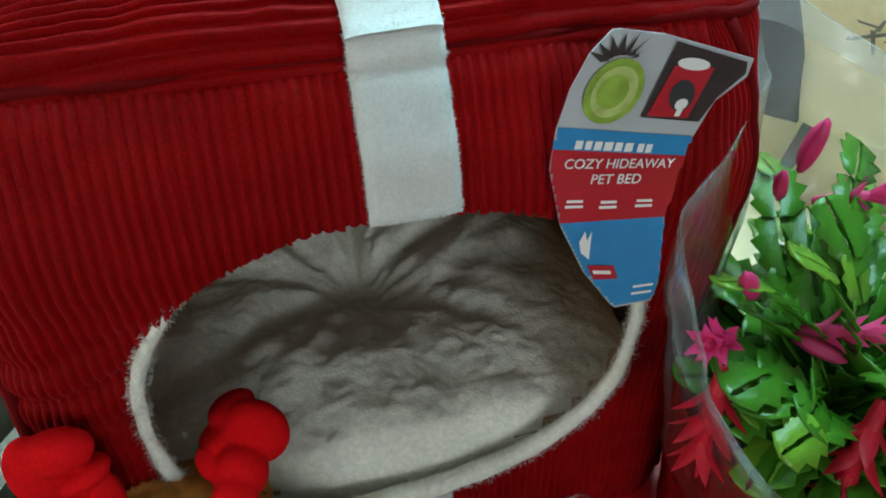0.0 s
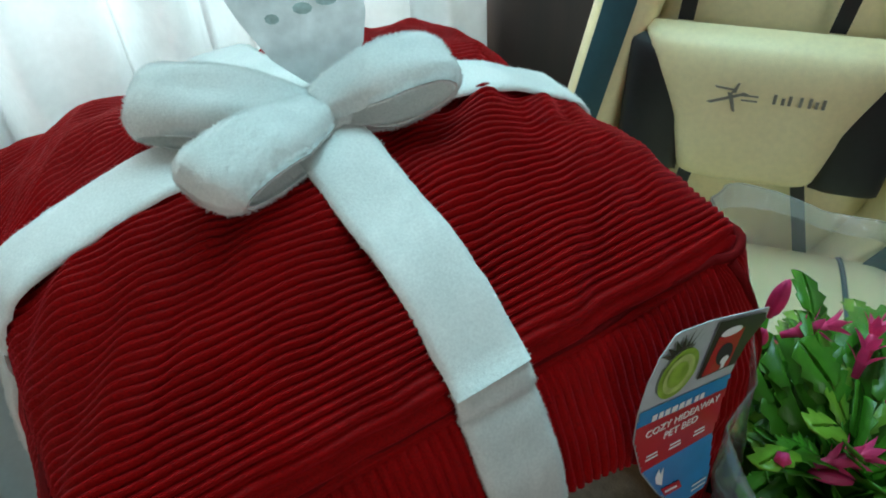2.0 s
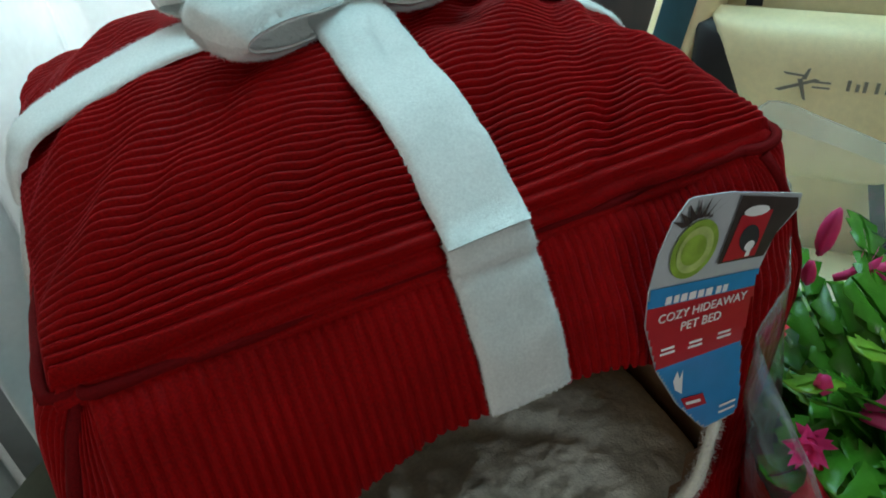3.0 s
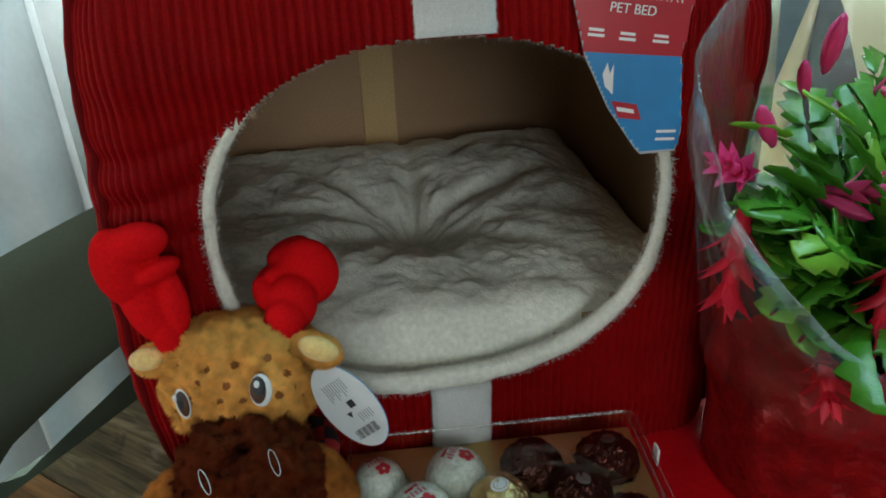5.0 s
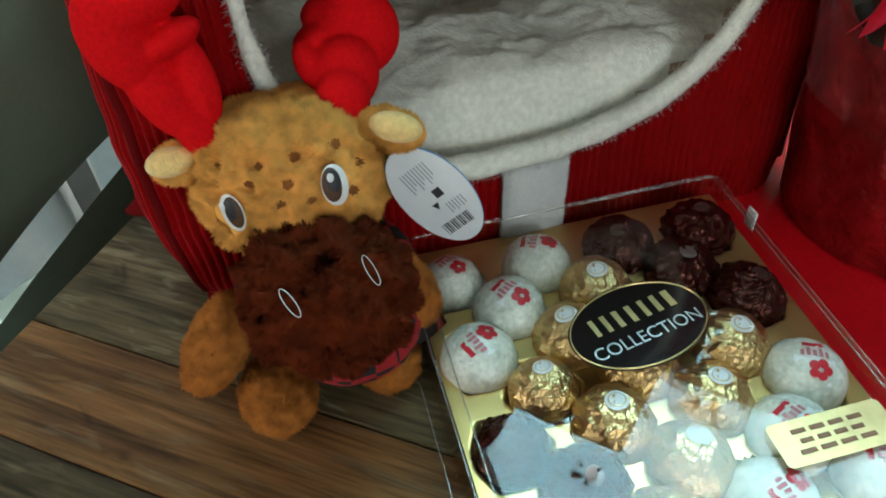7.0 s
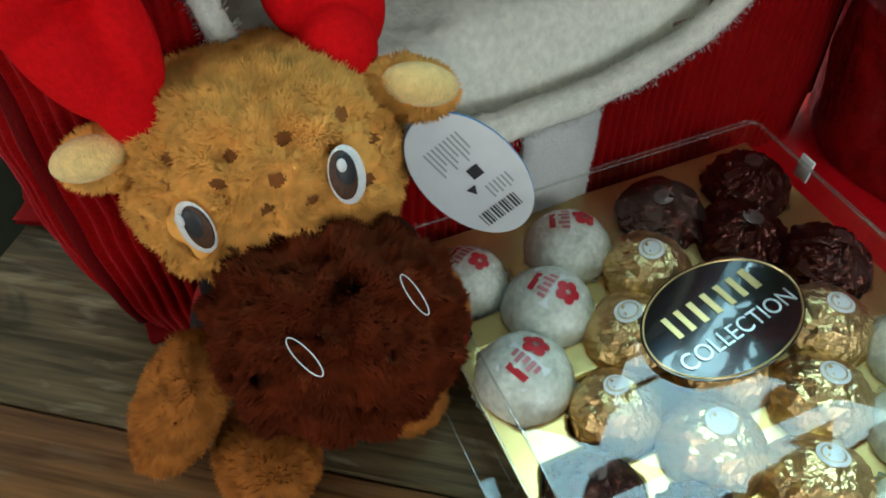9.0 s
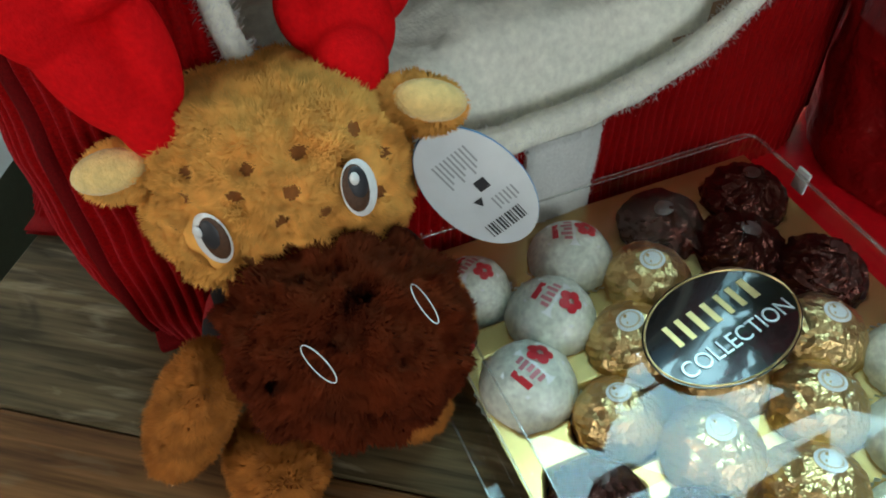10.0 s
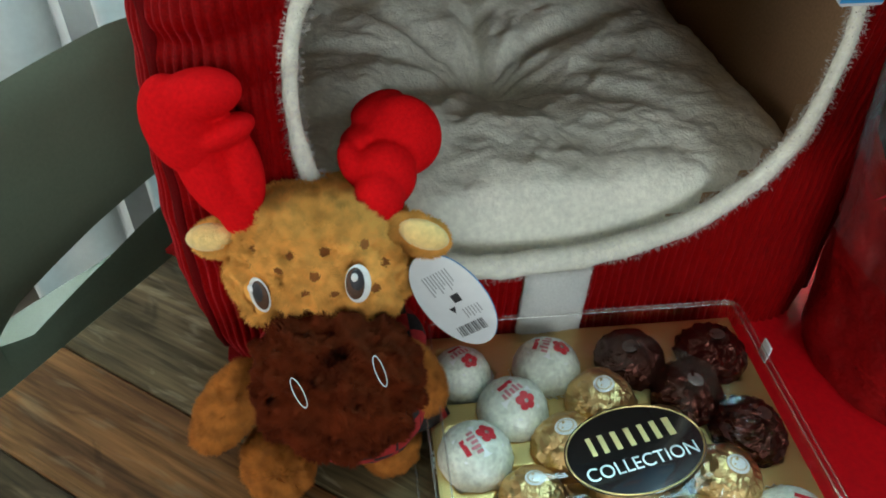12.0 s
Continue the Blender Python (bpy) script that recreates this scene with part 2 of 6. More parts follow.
def wood_material(name, dark, middle, light, worn):
    """A board of weathered wood: fine long grain, broad cloudy streaks, pale worn patches and dark knots."""
    m = bpy.data.materials.new(name)
    m.use_nodes = True
    t = m.node_tree
    b = t.nodes["Principled BSDF"]
    b.inputs["Roughness"].default_value = 0.6
    b.inputs["Specular IOR Level"].default_value = 0.12
    co, info = t.nodes.new("ShaderNodeTexCoord"), t.nodes.new("ShaderNodeObjectInfo")
    off = t.nodes.new("ShaderNodeVectorMath")
    off.operation = "MULTIPLY_ADD"
    cmb = t.nodes.new("ShaderNodeCombineXYZ")
    for k in range(3):
        t.links.new(info.outputs["Random"], cmb.inputs[k])
    off.inputs[1].default_value = (7.0, 5.0, 3.0)
    t.links.new(cmb.outputs[0], off.inputs[0])
    t.links.new(co.outputs["Object"], off.inputs[2])

    def grain(sx, sy, scale, detail, twist=0.6):
        mp = t.nodes.new("ShaderNodeMapping")
        mp.inputs["Scale"].default_value = (sx, sy, 4)
        t.links.new(off.outputs[0], mp.inputs[0])
        nz = t.nodes.new("ShaderNodeTexNoise")
        nz.inputs["Scale"].default_value, nz.inputs["Detail"].default_value = scale, detail
        nz.inputs["Distortion"].default_value = twist
        t.links.new(mp.outputs[0], nz.inputs["Vector"])
        return nz.outputs[0]

    def span(value, lo, hi, to_lo, to_hi):
        r = t.nodes.new("ShaderNodeMapRange")
        for nm, v in (("From Min", lo), ("From Max", hi), ("To Min", to_lo), ("To Max", to_hi)):
            r.inputs[nm].default_value = v
        t.links.new(value, r.inputs[0])
        return r.outputs[0]

    def blend(factor, a, colour):
        mx = t.nodes.new("ShaderNodeMix")
        mx.data_type = "RGBA"
        mx.inputs["B"].default_value = (*colour, 1)
        t.links.new(factor, mx.inputs["Factor"])
        t.links.new(a, mx.inputs["A"])
        return mx.outputs["Result"]

    fine, broad, patch, knot = grain(7, 120, 2.2, 10), grain(3.0, 30, 2.0, 7), grain(12, 50, 2.0, 5), grain(9, 22, 1.6, 3, 1.2)
    ramp = t.nodes.new("ShaderNodeValToRGB")
    e = ramp.color_ramp.elements
    e[0].position, e[0].color = 0.34, (*dark, 1)
    e[1].position, e[1].color = 0.68, (*light, 1)
    e.new(0.5).color = (*middle, 1)
    t.links.new(broad, ramp.inputs[0])
    col = blend(span(patch, 0.55, 0.66, 0.0, 0.6), ramp.outputs[0], worn)
    col = blend(span(knot, 0.62, 0.72, 0.0, 0.7), col, [c * 0.4 for c in dark])
    sc = t.nodes.new("ShaderNodeVectorMath")
    sc.operation = "SCALE"
    t.links.new(col, sc.inputs[0])
    t.links.new(span(fine, 0.32, 0.68, 0.55, 1.5), sc.inputs["Scale"])
    t.links.new(sc.outputs[0], b.inputs["Base Color"])
    bp = t.nodes.new("ShaderNodeBump")
    bp.inputs["Strength"].default_value, bp.inputs["Distance"].default_value = 0.4, 0.0006
    t.links.new(fine, bp.inputs["Height"])
    t.links.new(bp.outputs[0], b.inputs["Normal"])
    return m


WOOD_WARM = wood_material("warm_brown_wood", (0.079, 0.035, 0.013), (0.154, 0.071, 0.023), (0.213, 0.104, 0.039), (0.160, 0.104, 0.054))
WOOD_OLIVE = wood_material("olive_grey_wood", (0.059, 0.043, 0.019), (0.105, 0.078, 0.038), (0.154, 0.115, 0.059), (0.265, 0.220, 0.138))
WOOD = wood_material("dark_olive_wood", (0.022, 0.014, 0.007), (0.041, 0.028, 0.013), (0.073, 0.047, 0.020), (0.098, 0.070, 0.037))


def plaid_material():
    m = mat("red_black_plaid", (0.42, 0.012, 0.016), 0.85, var=0.15, scale=500, bump=0.4, bump_scale=1200)
    t = m.node_tree
    b = t.nodes["Principled BSDF"]
    src = b.inputs["Base Color"].links[0].from_socket
    co, ck = t.nodes.new("ShaderNodeTexCoord"), t.nodes.new("ShaderNodeTexChecker")
    ck.inputs["Scale"].default_value = 75
    ck.inputs["Color2"].default_value = (0.015, 0.012, 0.012, 1)
    t.links.new(co.outputs["Object"], ck.inputs["Vector"])
    t.links.new(src, ck.inputs["Color1"])
    t.links.new(ck.outputs[0], b.inputs["Base Color"])
    return m


PLAID = plaid_material()


# ---- mesh tools: places are (x, y, height above the table top) ----
ORIGIN = {}


def thing(name, x, y, h, label, category, group="", kind=""):
    ob = new(name)
    ob.empty_display_size = 0.02
    ob.location = (x, y, TZ + h)
    ORIGIN[ob] = np.array((x, y, h))
    return tagged(ob, label, category, group, kind)


def geo_of(bm):
    bm.verts.index_update()
    out = [tuple(v.co) for v in bm.verts], [[v.index for v in f.verts] for f in bm.faces]
    bm.free()
    return out


def mesh_from(name, geo, mats, origin, smooth=True):
    verts, faces = geo[0], geo[1]
    me = bpy.data.meshes.new(name)
    pts = np.asarray(verts, dtype=float) - origin
    me.from_pydata(pts.tolist(), [], [list(f) for f in faces])
    for m in (mats if isinstance(mats, (list, tuple)) else [mats]):
        me.materials.append(m)
    if len(geo) > 2:
        me.polygons.foreach_set("material_index", list(geo[2]))
    me.polygons.foreach_set("use_smooth", [bool(smooth)] * len(me.polygons))
    me.update()
    return me


def part(name, geo, mats, parent, label="", smooth=True):
    """One mesh under a thing or under a part."""
    ob = new(name, mesh_from(name, geo, mats, ORIGIN[parent], smooth))
    ob.parent = parent
    ORIGIN[ob] = ORIGIN[parent]
    return tagged(ob, label)


def solo(name, geo, mats, at, label, category, group="", kind="", smooth=True):
    """A thing that is one mesh."""
    ob = new(name, mesh_from(name, geo, mats, np.array(at), smooth))
    ob.location = (at[0], at[1], TZ + at[2])
    ORIGIN[ob] = np.array(at)
    return tagged(ob, label, category, group, kind)


def join(*geos):
    verts, faces, idx = [], [], []
    for g in geos:
        n = len(verts)
        verts.extend([tuple(v) for v in g[0]])
        faces.extend([[i + n for i in f] for f in g[1]])
        idx.extend(g[2] if len(g) > 2 else [0] * len(g[1]))
    return verts, faces, idx


def grid(fn, nu, nv, wrap_u=False, wrap_v=False):
    verts = [fn(i / nu, j / nv) for j in range(nv + (not wrap_v)) for i in range(nu + (not wrap_u))]
    w, hgt = nu + (not wrap_u), nv + (not wrap_v)
    faces = [(j * w + i, j * w + (i + 1) % w, ((j + 1) % hgt) * w + (i + 1) % w, ((j + 1) % hgt) * w + i) for j in range(nv) for i in range(nu)]
    return verts, faces


def rbox(c, size, r=0.004, seg=2, turn=0.0, m=None):
    """A box with rounded edges about c, turned about z by degrees, or by a matrix."""
    bm = bmesh.new()
    bmesh.ops.create_cube(bm, size=1.0, matrix=Matrix.Diagonal((*size, 1)))
    if r:
        bmesh.ops.bevel(bm, geom=bm.edges[:], offset=r, segments=seg, profile=0.5, affect="EDGES")
    bm.transform(Matrix.Translation(c) @ (m or Matrix.Rotation(radians(turn), 4, "Z")))
    return geo_of(bm)


def tube(points, radius, n=10, closed=False, caps=True):
    """A round tube along points; radius a number or a function of 0..1."""
    P = [Vector(p) for p in points]
    k = len(P)
    verts, faces = [], []
    side = None
    for i, p in enumerate(P):
        a = P[(i - 1) % k] if closed or i else P[0]
        b = P[(i + 1) % k] if closed or i < k - 1 else P[-1]
        d = (b - a).normalized()
        if side is None:
            side = d.orthogonal().normalized()
        side = (side - d * side.dot(d)).normalized()
        other = d.cross(side)
        r = radius(i / max(1, k - 1)) if callable(radius) else radius
        verts += [tuple(p + r * (math.cos(q) * side + math.sin(q) * other)) for q in (math.tau * j / n for j in range(n))]
    for i in range(k if closed else k - 1):
        for j in range(n):
            a, b = i * n, ((i + 1) % k) * n
            faces.append((a + j, a + (j + 1) % n, b + (j + 1) % n, b + j))
    if caps and not closed:
        faces += [tuple(range(n))[::-1], tuple(range((k - 1) * n, k * n))]
    return verts, faces


def ellipsoid(c, r, m=None, nu=24, nv=14, bump=None):
    m = m or Matrix.Identity(3)

    def fn(u, v):
        a, b = math.tau * u, math.pi * (v - 0.5) * 0.999
        d = Vector((math.cos(a) * math.cos(b), math.sin(a) * math.cos(b), math.sin(b)))
        s = 1 + (bump(d) if bump else 0)
        return tuple(Vector(c) + m @ Vector((d.x * r[0] * s, d.y * r[1] * s, d.z * r[2] * s)))
    return grid(fn, nu, nv, wrap_u=True)


def blades(points, normals, length, width, droop=0.3, seed=1, jitter=0.5):
    """Short curved hairs on a surface, two faces each."""
    rng = np.random.default_rng(seed)
    P, N = np.asarray(points), np.asarray(normals)
    k = len(P)
    D = N + jitter * rng.normal(size=(k, 3))
    D /= np.linalg.norm(D, axis=1)[:, None]
    S = np.cross(D, rng.normal(size=(k, 3)))
    S /= np.linalg.norm(S, axis=1)[:, None]
    S *= np.where(np.cross(S, D) @ np.array((-0.1, -0.75, 0.65)) < 0, -1.0, 1.0)[:, None]
    L = (np.asarray(length) * rng.uniform(0.6, 1.2, k))[:, None]
    W = width * rng.uniform(0.7, 1.3, k)[:, None]
    mid = P + 0.55 * L * D
    tip = P + L * D + L * droop * np.cross(D, S)
    V = np.stack([P - W * S, P + W * S, mid + 0.7 * W * S, mid - 0.7 * W * S, tip], 1).reshape(-1, 3)
    b = np.arange(k)[:, None] * 5
    F1, F2 = b + [[0, 1, 2, 3]], b + [[3, 2, 4]]
    return V.tolist(), F1.tolist() + F2.tolist()


def on_ellipsoid(c, r, n, m=None, seed=1):
    rng = np.random.default_rng(seed)
    d = rng.normal(size=(n, 3))
    d /= np.linalg.norm(d, axis=1)[:, None]
    r = np.array(r)
    p, nn = d * r, d / r
    nn /= np.linalg.norm(nn, axis=1)[:, None]
    m = np.array(m or Matrix.Identity(3))
    return p @ m.T + np.array(c), nn @ m.T


def flat(points, origin, ax, ay, lift=(0, 0, 0), thick=0.0):
    """A flat outline (a, b) on the axes ax, ay, made solid where thick is given (along ax x ay, backwards)."""
    o, ax, ay, lift = Vector(origin), Vector(ax), Vector(ay), Vector(lift)
    n = ax.cross(ay).normalized()
    top = [tuple(o + lift + a * ax + b * ay) for a, b in points]
    k = len(top)
    if not thick:
        return top, [tuple(range(k))]
    low = [tuple(Vector(p) - thick * n) for p in top]
    return top + low, [tuple(range(k)), tuple(range(2 * k - 1, k - 1, -1))] + [(i, i + k, (i + 1) % k + k, (i + 1) % k) for i in range(k)]


def ring(cx, cy, rx, ry, n=28, turn=0.0):
    c, s = math.cos(turn), math.sin(turn)
    out = []
    for i in range(n):
        a = math.tau * i / n
        x, y = rx * math.cos(a), ry * math.sin(a)
        out.append((cx + c * x - s * y, cy + s * x + c * y))
    return out


def rect(x0, y0, x1, y1):
    return [(x0, y0), (x1, y0), (x1, y1), (x0, y1)]


def lettering(name, words, size, origin, ax, ay, material, parent, depth=0.0002, label=""):
    """Words in the built-in font as a mesh, their middle at origin, on the axes ax, ay."""
    cu = bpy.data.curves.new(name, "FONT")
    cu.body, cu.size, cu.align_x, cu.align_y, cu.extrude = words, size, "CENTER", "CENTER", depth
    tmp = new(name, cu)
    bpy.context.view_layer.update()
    me = bpy.data.meshes.new_from_object(tmp.evaluated_get(bpy.context.evaluated_depsgraph_get()))
    bpy.data.objects.remove(tmp)
    ax, ay = Vector(ax).normalized(), Vector(ay).normalized()
    m = Matrix((ax, ay, ax.cross(ay))).transposed().to_4x4()
    me.transform(Matrix.Translation(Vector(origin) - Vector(ORIGIN[parent])) @ m)
    me.materials.clear()
    me.materials.append(material)
    ob = new(name, me)
    ob.parent = parent
    ORIGIN[ob] = ORIGIN[parent]
    return tagged(ob, label)


def fuzz(x, y, z, s):
    return noise.noise(Vector((x * s, y * s, z * s)))


# ---- the room ----
def slab(name, x0, y0, z0, x1, y1, z1, material, label, category):
    g = rbox(((x0 + x1) / 2, (y0 + y1) / 2, (z0 + z1) / 2 - TZ), (x1 - x0, y1 - y0, z1 - z0), 0)
    return solo(name, g, material, (0, 0, -TZ), label, category, kind="structure", smooth=False)


slab("floor", -3.0, -3.0, -0.1, 3.0, 1.5, 0.0, FLOOR, "brown laminate floor of the room", "floor")
slab("ceiling", -3.0, -3.0, 2.5, 3.0, 1.5, 2.6, CEILING, "plain white painted ceiling", "ceiling")
slab("wall_east", 3.0, -3.0, 0.0, 3.1, 1.5, 2.5, WALL, "plain pale painted wall", "wall")


def wall_with_opening(name, axis, at, lo, hi, o0, o1, z0, z1, label):
    """A wall across an axis, 0.12 thick, with one window opening through it."""
    def box(a0, a1, b0, b1):
        if axis == "y":
            return rbox(((a0 + a1) / 2, at + 0.06, (b0 + b1) / 2 - TZ), (a1 - a0, 0.12, b1 - b0), 0)
        return rbox((at + 0.06, (a0 + a1) / 2, (b0 + b1) / 2 - TZ), (0.12, a1 - a0, b1 - b0), 0)
    g = join(box(lo, o0, 0, 2.5), box(o1, hi, 0, 2.5), box(o0, o1, 0, z0), box(o0, o1, z1, 2.5))
    return solo(name, g, WALL, (0, 0, -TZ), label, "wall", kind="structure", smooth=False)


# the south and west openings are unseen, added to go with the fill lamps
wall_with_opening("wall_south", "y", -3.11, -3.0, 3.0, -0.4, 1.2, 0.95, 2.25, "pale painted wall with an added, unseen window on the room side")
wall_with_opening("wall_west", "x", -3.11, -3.0, 1.24, -1.3, 0.3, 0.95, 2.25, "pale painted wall with an added, unseen window on its long side")
wall_with_opening("wall_north", "y", 1.24, -3.0, 3.0, -0.95, 0.75, 1.0, 2.36, "pale painted wall with a window behind the curtains")


def window(name, axis, at, o0, o1, z0, z1):
    mid = (o0 + o1) / 2
    base = (mid, at, z0 - TZ) if axis == "y" else (at, mid, z0 - TZ)
    ob = thing(name, *base, "white framed window letting in daylight", "window", kind="structure")

    def bar(nm, a0, a1, b0, b1, d=0.05, material=WHITE_FRAME, r=0.004):
        c = ((a0 + a1) / 2, at, (b0 + b1) / 2 - TZ) if axis == "y" else (at, (a0 + a1) / 2, (b0 + b1) / 2 - TZ)
        s = (a1 - a0, d, b1 - b0) if axis == "y" else (d, a1 - a0, b1 - b0)
        return part(nm, rbox(c, s, r), material, ob, smooth=False)
    bar("window_frame", o0, o0 + 0.05, z0, z1)
    bar("window_frame", o1 - 0.05, o1, z0, z1)
    bar("window_frame", o0 + 0.05, o1 - 0.05, z0, z0 + 0.05)
    bar("window_frame", o0 + 0.05, o1 - 0.05, z1 - 0.05, z1)
    bar("mullion", mid - 0.02, mid + 0.02, z0 + 0.05, z1 - 0.05, 0.04)
    for a0, a1 in ((o0 + 0.05, mid - 0.02), (mid + 0.02, o1 - 0.05)):
        p = bar("pane", a0, a1, z0 + 0.05, z1 - 0.05, 0.005, GLASS, 0)
        p.visible_shadow = False


window("window_1", "y", 1.31, -0.95, 0.75, 1.0, 2.36)
# unseen windows added at the south and west fill lamps
window("window_2", "y", -3.05, -0.4, 1.2, 0.95, 2.25)
window("window_3", "x", -3.05, -1.3, 0.3, 0.95, 2.25)


def curtain(x0, x1, y, fold, depth, seed, label):
    """A hanging cloth from rail to floor, folded; the folds wander a little."""
    rng = random.Random(seed)
    ph = [rng.uniform(0, 6.28) for _ in range(4)]

    def fn(u, v):
        x = x0 + (x1 - x0) * u
        a = math.tau * x / fold
        w = 0.35 * math.sin(2.3 * v + ph[0]) + 0.5 * math.sin(a * 0.31 + ph[1])
        yy = y + 1.35 * depth * (0.75 + 0.25 * v) * (1.9 - 1.9 * abs(math.sin(a / 2 + w)) ** 0.55 + 0.25 * math.sin(1.5 * a + 1.7 * w + ph[2]))
        return (x + 0.25 * fold * 0.3 * math.cos(a + w), yy, -0.74 + 3.06 * v)
    return solo("curtain", grid(fn, 220, 24), CURTAIN, ((x0 + x1) / 2, y, -0.74), label, "curtain", group="window curtains")


curtain(-1.35, -0.44, 1.06, 0.165, 0.060, 3, "pale grey-white curtain hanging in soft folds")
curtain(-0.385, 0.62, 1.06, 0.150, 0.060, 5, "pale blue-white curtain hanging in soft folds")
rail = tube([(-1.45, 1.08, 1.58), (0.75, 1.08, 1.58)], 0.012, 10)
solo("curtain_rail", rail, WHITE_FRAME, (-0.35, 1.08, 1.58), "thin white curtain rail above the window", "curtain rail")

# unseen ceiling panel, added as a housing for the overhead fill lamp
cl = thing("ceiling_light", 0.80, 0.80, 2.44 - TZ, "unseen flat white panel added round the overhead fill lamp", "ceiling light")
for sx_, sy_, w_, d_ in ((0.80, 0.395, 1.46, 0.02), (0.80, 1.205, 1.46, 0.02), (0.08, 0.80, 0.02, 0.79), (1.52, 0.80, 0.02, 0.79)):
    part("frame", rbox((sx_, sy_, 2.465 - TZ), (w_, d_, 0.066), 0.003), WHITE_FRAME, cl, smooth=False)
part("back_plate", rbox((0.80, 0.80, 2.484 - TZ), (1.42, 0.79, 0.02), 0.002), WHITE_FRAME, cl, smooth=False)

# dark wardrobe beside the curtain
ward = thing("wardrobe", 1.15, 1.0, -TZ, "tall dark wooden wardrobe standing beside the curtain", "wardrobe")
part("body", rbox((1.15, 1.02, 0.25), (0.98, 0.38, 1.98), 0.004), DARKWOOD, ward, smooth=False)
for k in (0, 1):
    d = part("door", rbox((0.91 + 0.49 * k, 0.819, 0.25), (0.482, 0.02, 1.94), 0.003), DARKWOOD, ward, smooth=False)
    part("handle", tube([(1.10 + 0.10 * k, 0.795, 0.2), (1.10 + 0.10 * k, 0.795, 0.36)], 0.006, 8), BLACK_PLASTIC, d)

# ---- the table ----
CX, CY = -0.302, 0.252
AX, BX = np.array((0.62, 0.785)), np.array((0.785, -0.62))
TABLE_TURN = math.degrees(math.atan2(BX[1], BX[0]))


def on_table(a, b, h=0.0):
    p = np.array((CX, CY)) + a * AX + b * BX
    return (p[0], p[1], h)


TL, TW = 0.64, 1.15
table = thing("table", *on_table(TL / 2, TW / 2, -TZ), "wooden table with a top of weathered brown planks", "table")
frame_g = join(*[rbox(on_table(a, b, -0.085), s, 0.003, turn=TABLE_TURN) for a, b, s in (
    (0.05, TW / 2, (TW - 0.12, 0.025, 0.08)), (TL - 0.05, TW / 2, (TW - 0.12, 0.025, 0.08)),
    (TL / 2, 0.05, (0.025, TL - 0.12, 0.08)), (TL / 2, TW - 0.05, (0.025, TL - 0.12, 0.08)))])
part("apron", frame_g, WOOD, table, smooth=False)
for a in (0.055, TL - 0.055):
    for b in (0.055, TW - 0.055):
        part("leg", rbox(on_table(a, b, -0.395), (0.06, 0.06, 0.709), 0.004, turn=TABLE_TURN), WOOD, table, smooth=False)
BOARDS = [(0.033, WOOD), (0.071, WOOD_WARM), (0.106, WOOD_OLIVE), (0.084, WOOD), (0.066, WOOD_WARM), (0.097, WOOD_OLIVE), (0.093, WOOD_WARM), (0.123, WOOD)]
a0 = -0.033
for w, board in BOARDS:
    c = on_table(a0 + w / 2, TW / 2, -0.02)
    g = rbox((0, 0, 0), (TW, w - 0.0006, 0.04), 0.0012, 1)
    pl = new("plank", mesh_from("plank", g, board, np.zeros(3), False))
    pl.parent = table
    pl.location = (c[0] - ORIGIN[table][0], c[1] - ORIGIN[table][1], c[2] - ORIGIN[table][2])
    pl.rotation_euler = (0, 0, radians(TABLE_TURN))
    a0 += w

# red cloth under the bed and the plant
def cloth_fn(u, v):
    x, y = 0.105 + 0.42 * u, -0.02 + 0.46 * v
    x += 0.012 * math.sin(5 * y + 1)
    return (x, y, 0.0022 + 0.0012 * fuzz(x, y, 0, 18) ** 2)


solo("table_cloth", join(grid(cloth_fn, 60, 60), ([(a, b, 0.0006) for a, b, c in grid(cloth_fn, 60, 60)[0]], [f[::-1] for f in grid(cloth_fn, 60, 60)[1]])),
     CLOTH_RED, (0.3, 0.2, 0), "smooth red cloth spread under the plant", "table cloth")


def cloth_corner(u, v):
    ax, ay, bx, by = -0.201, 0.389, -0.177, 0.425
    x0, y0 = ax + (bx - ax) * v, ay + (by - ay) * v
    x1, y1 = -0.150 + 0.0 * v, 0.357 + 0.062 * v
    x, y = x0 + (x1 - x0) * u, y0 + (y1 - y0) * u
    return (x, y, 0.0032 + 0.0012 * math.sin(95 * (x + y)) * u + 0.006 * u * u)


cc_v, cc_f = grid(cloth_corner, 24, 16)
cc_low = [(x, y, h - 0.0028) for x, y, h in cc_v]
nq = len(cc_v)
cc_f = list(cc_f) + [tuple(nq + k for k in reversed(f)) for f in cc_f]
solo("folded_cloth", (cc_v + cc_low, cc_f), CORDUROY, (-0.17, 0.40, 0), "corner of ribbed red cloth lying under the pet bed", "cloth")

# ---- the pet bed ----
BCX, BHW, BY0, BY1, BTOP, BR = 0.045, 0.21, 0.260, 0.660, 0.374, 0.045
HOLE = (0.048, 0.1965, 0.138, 0.114, 2.3)


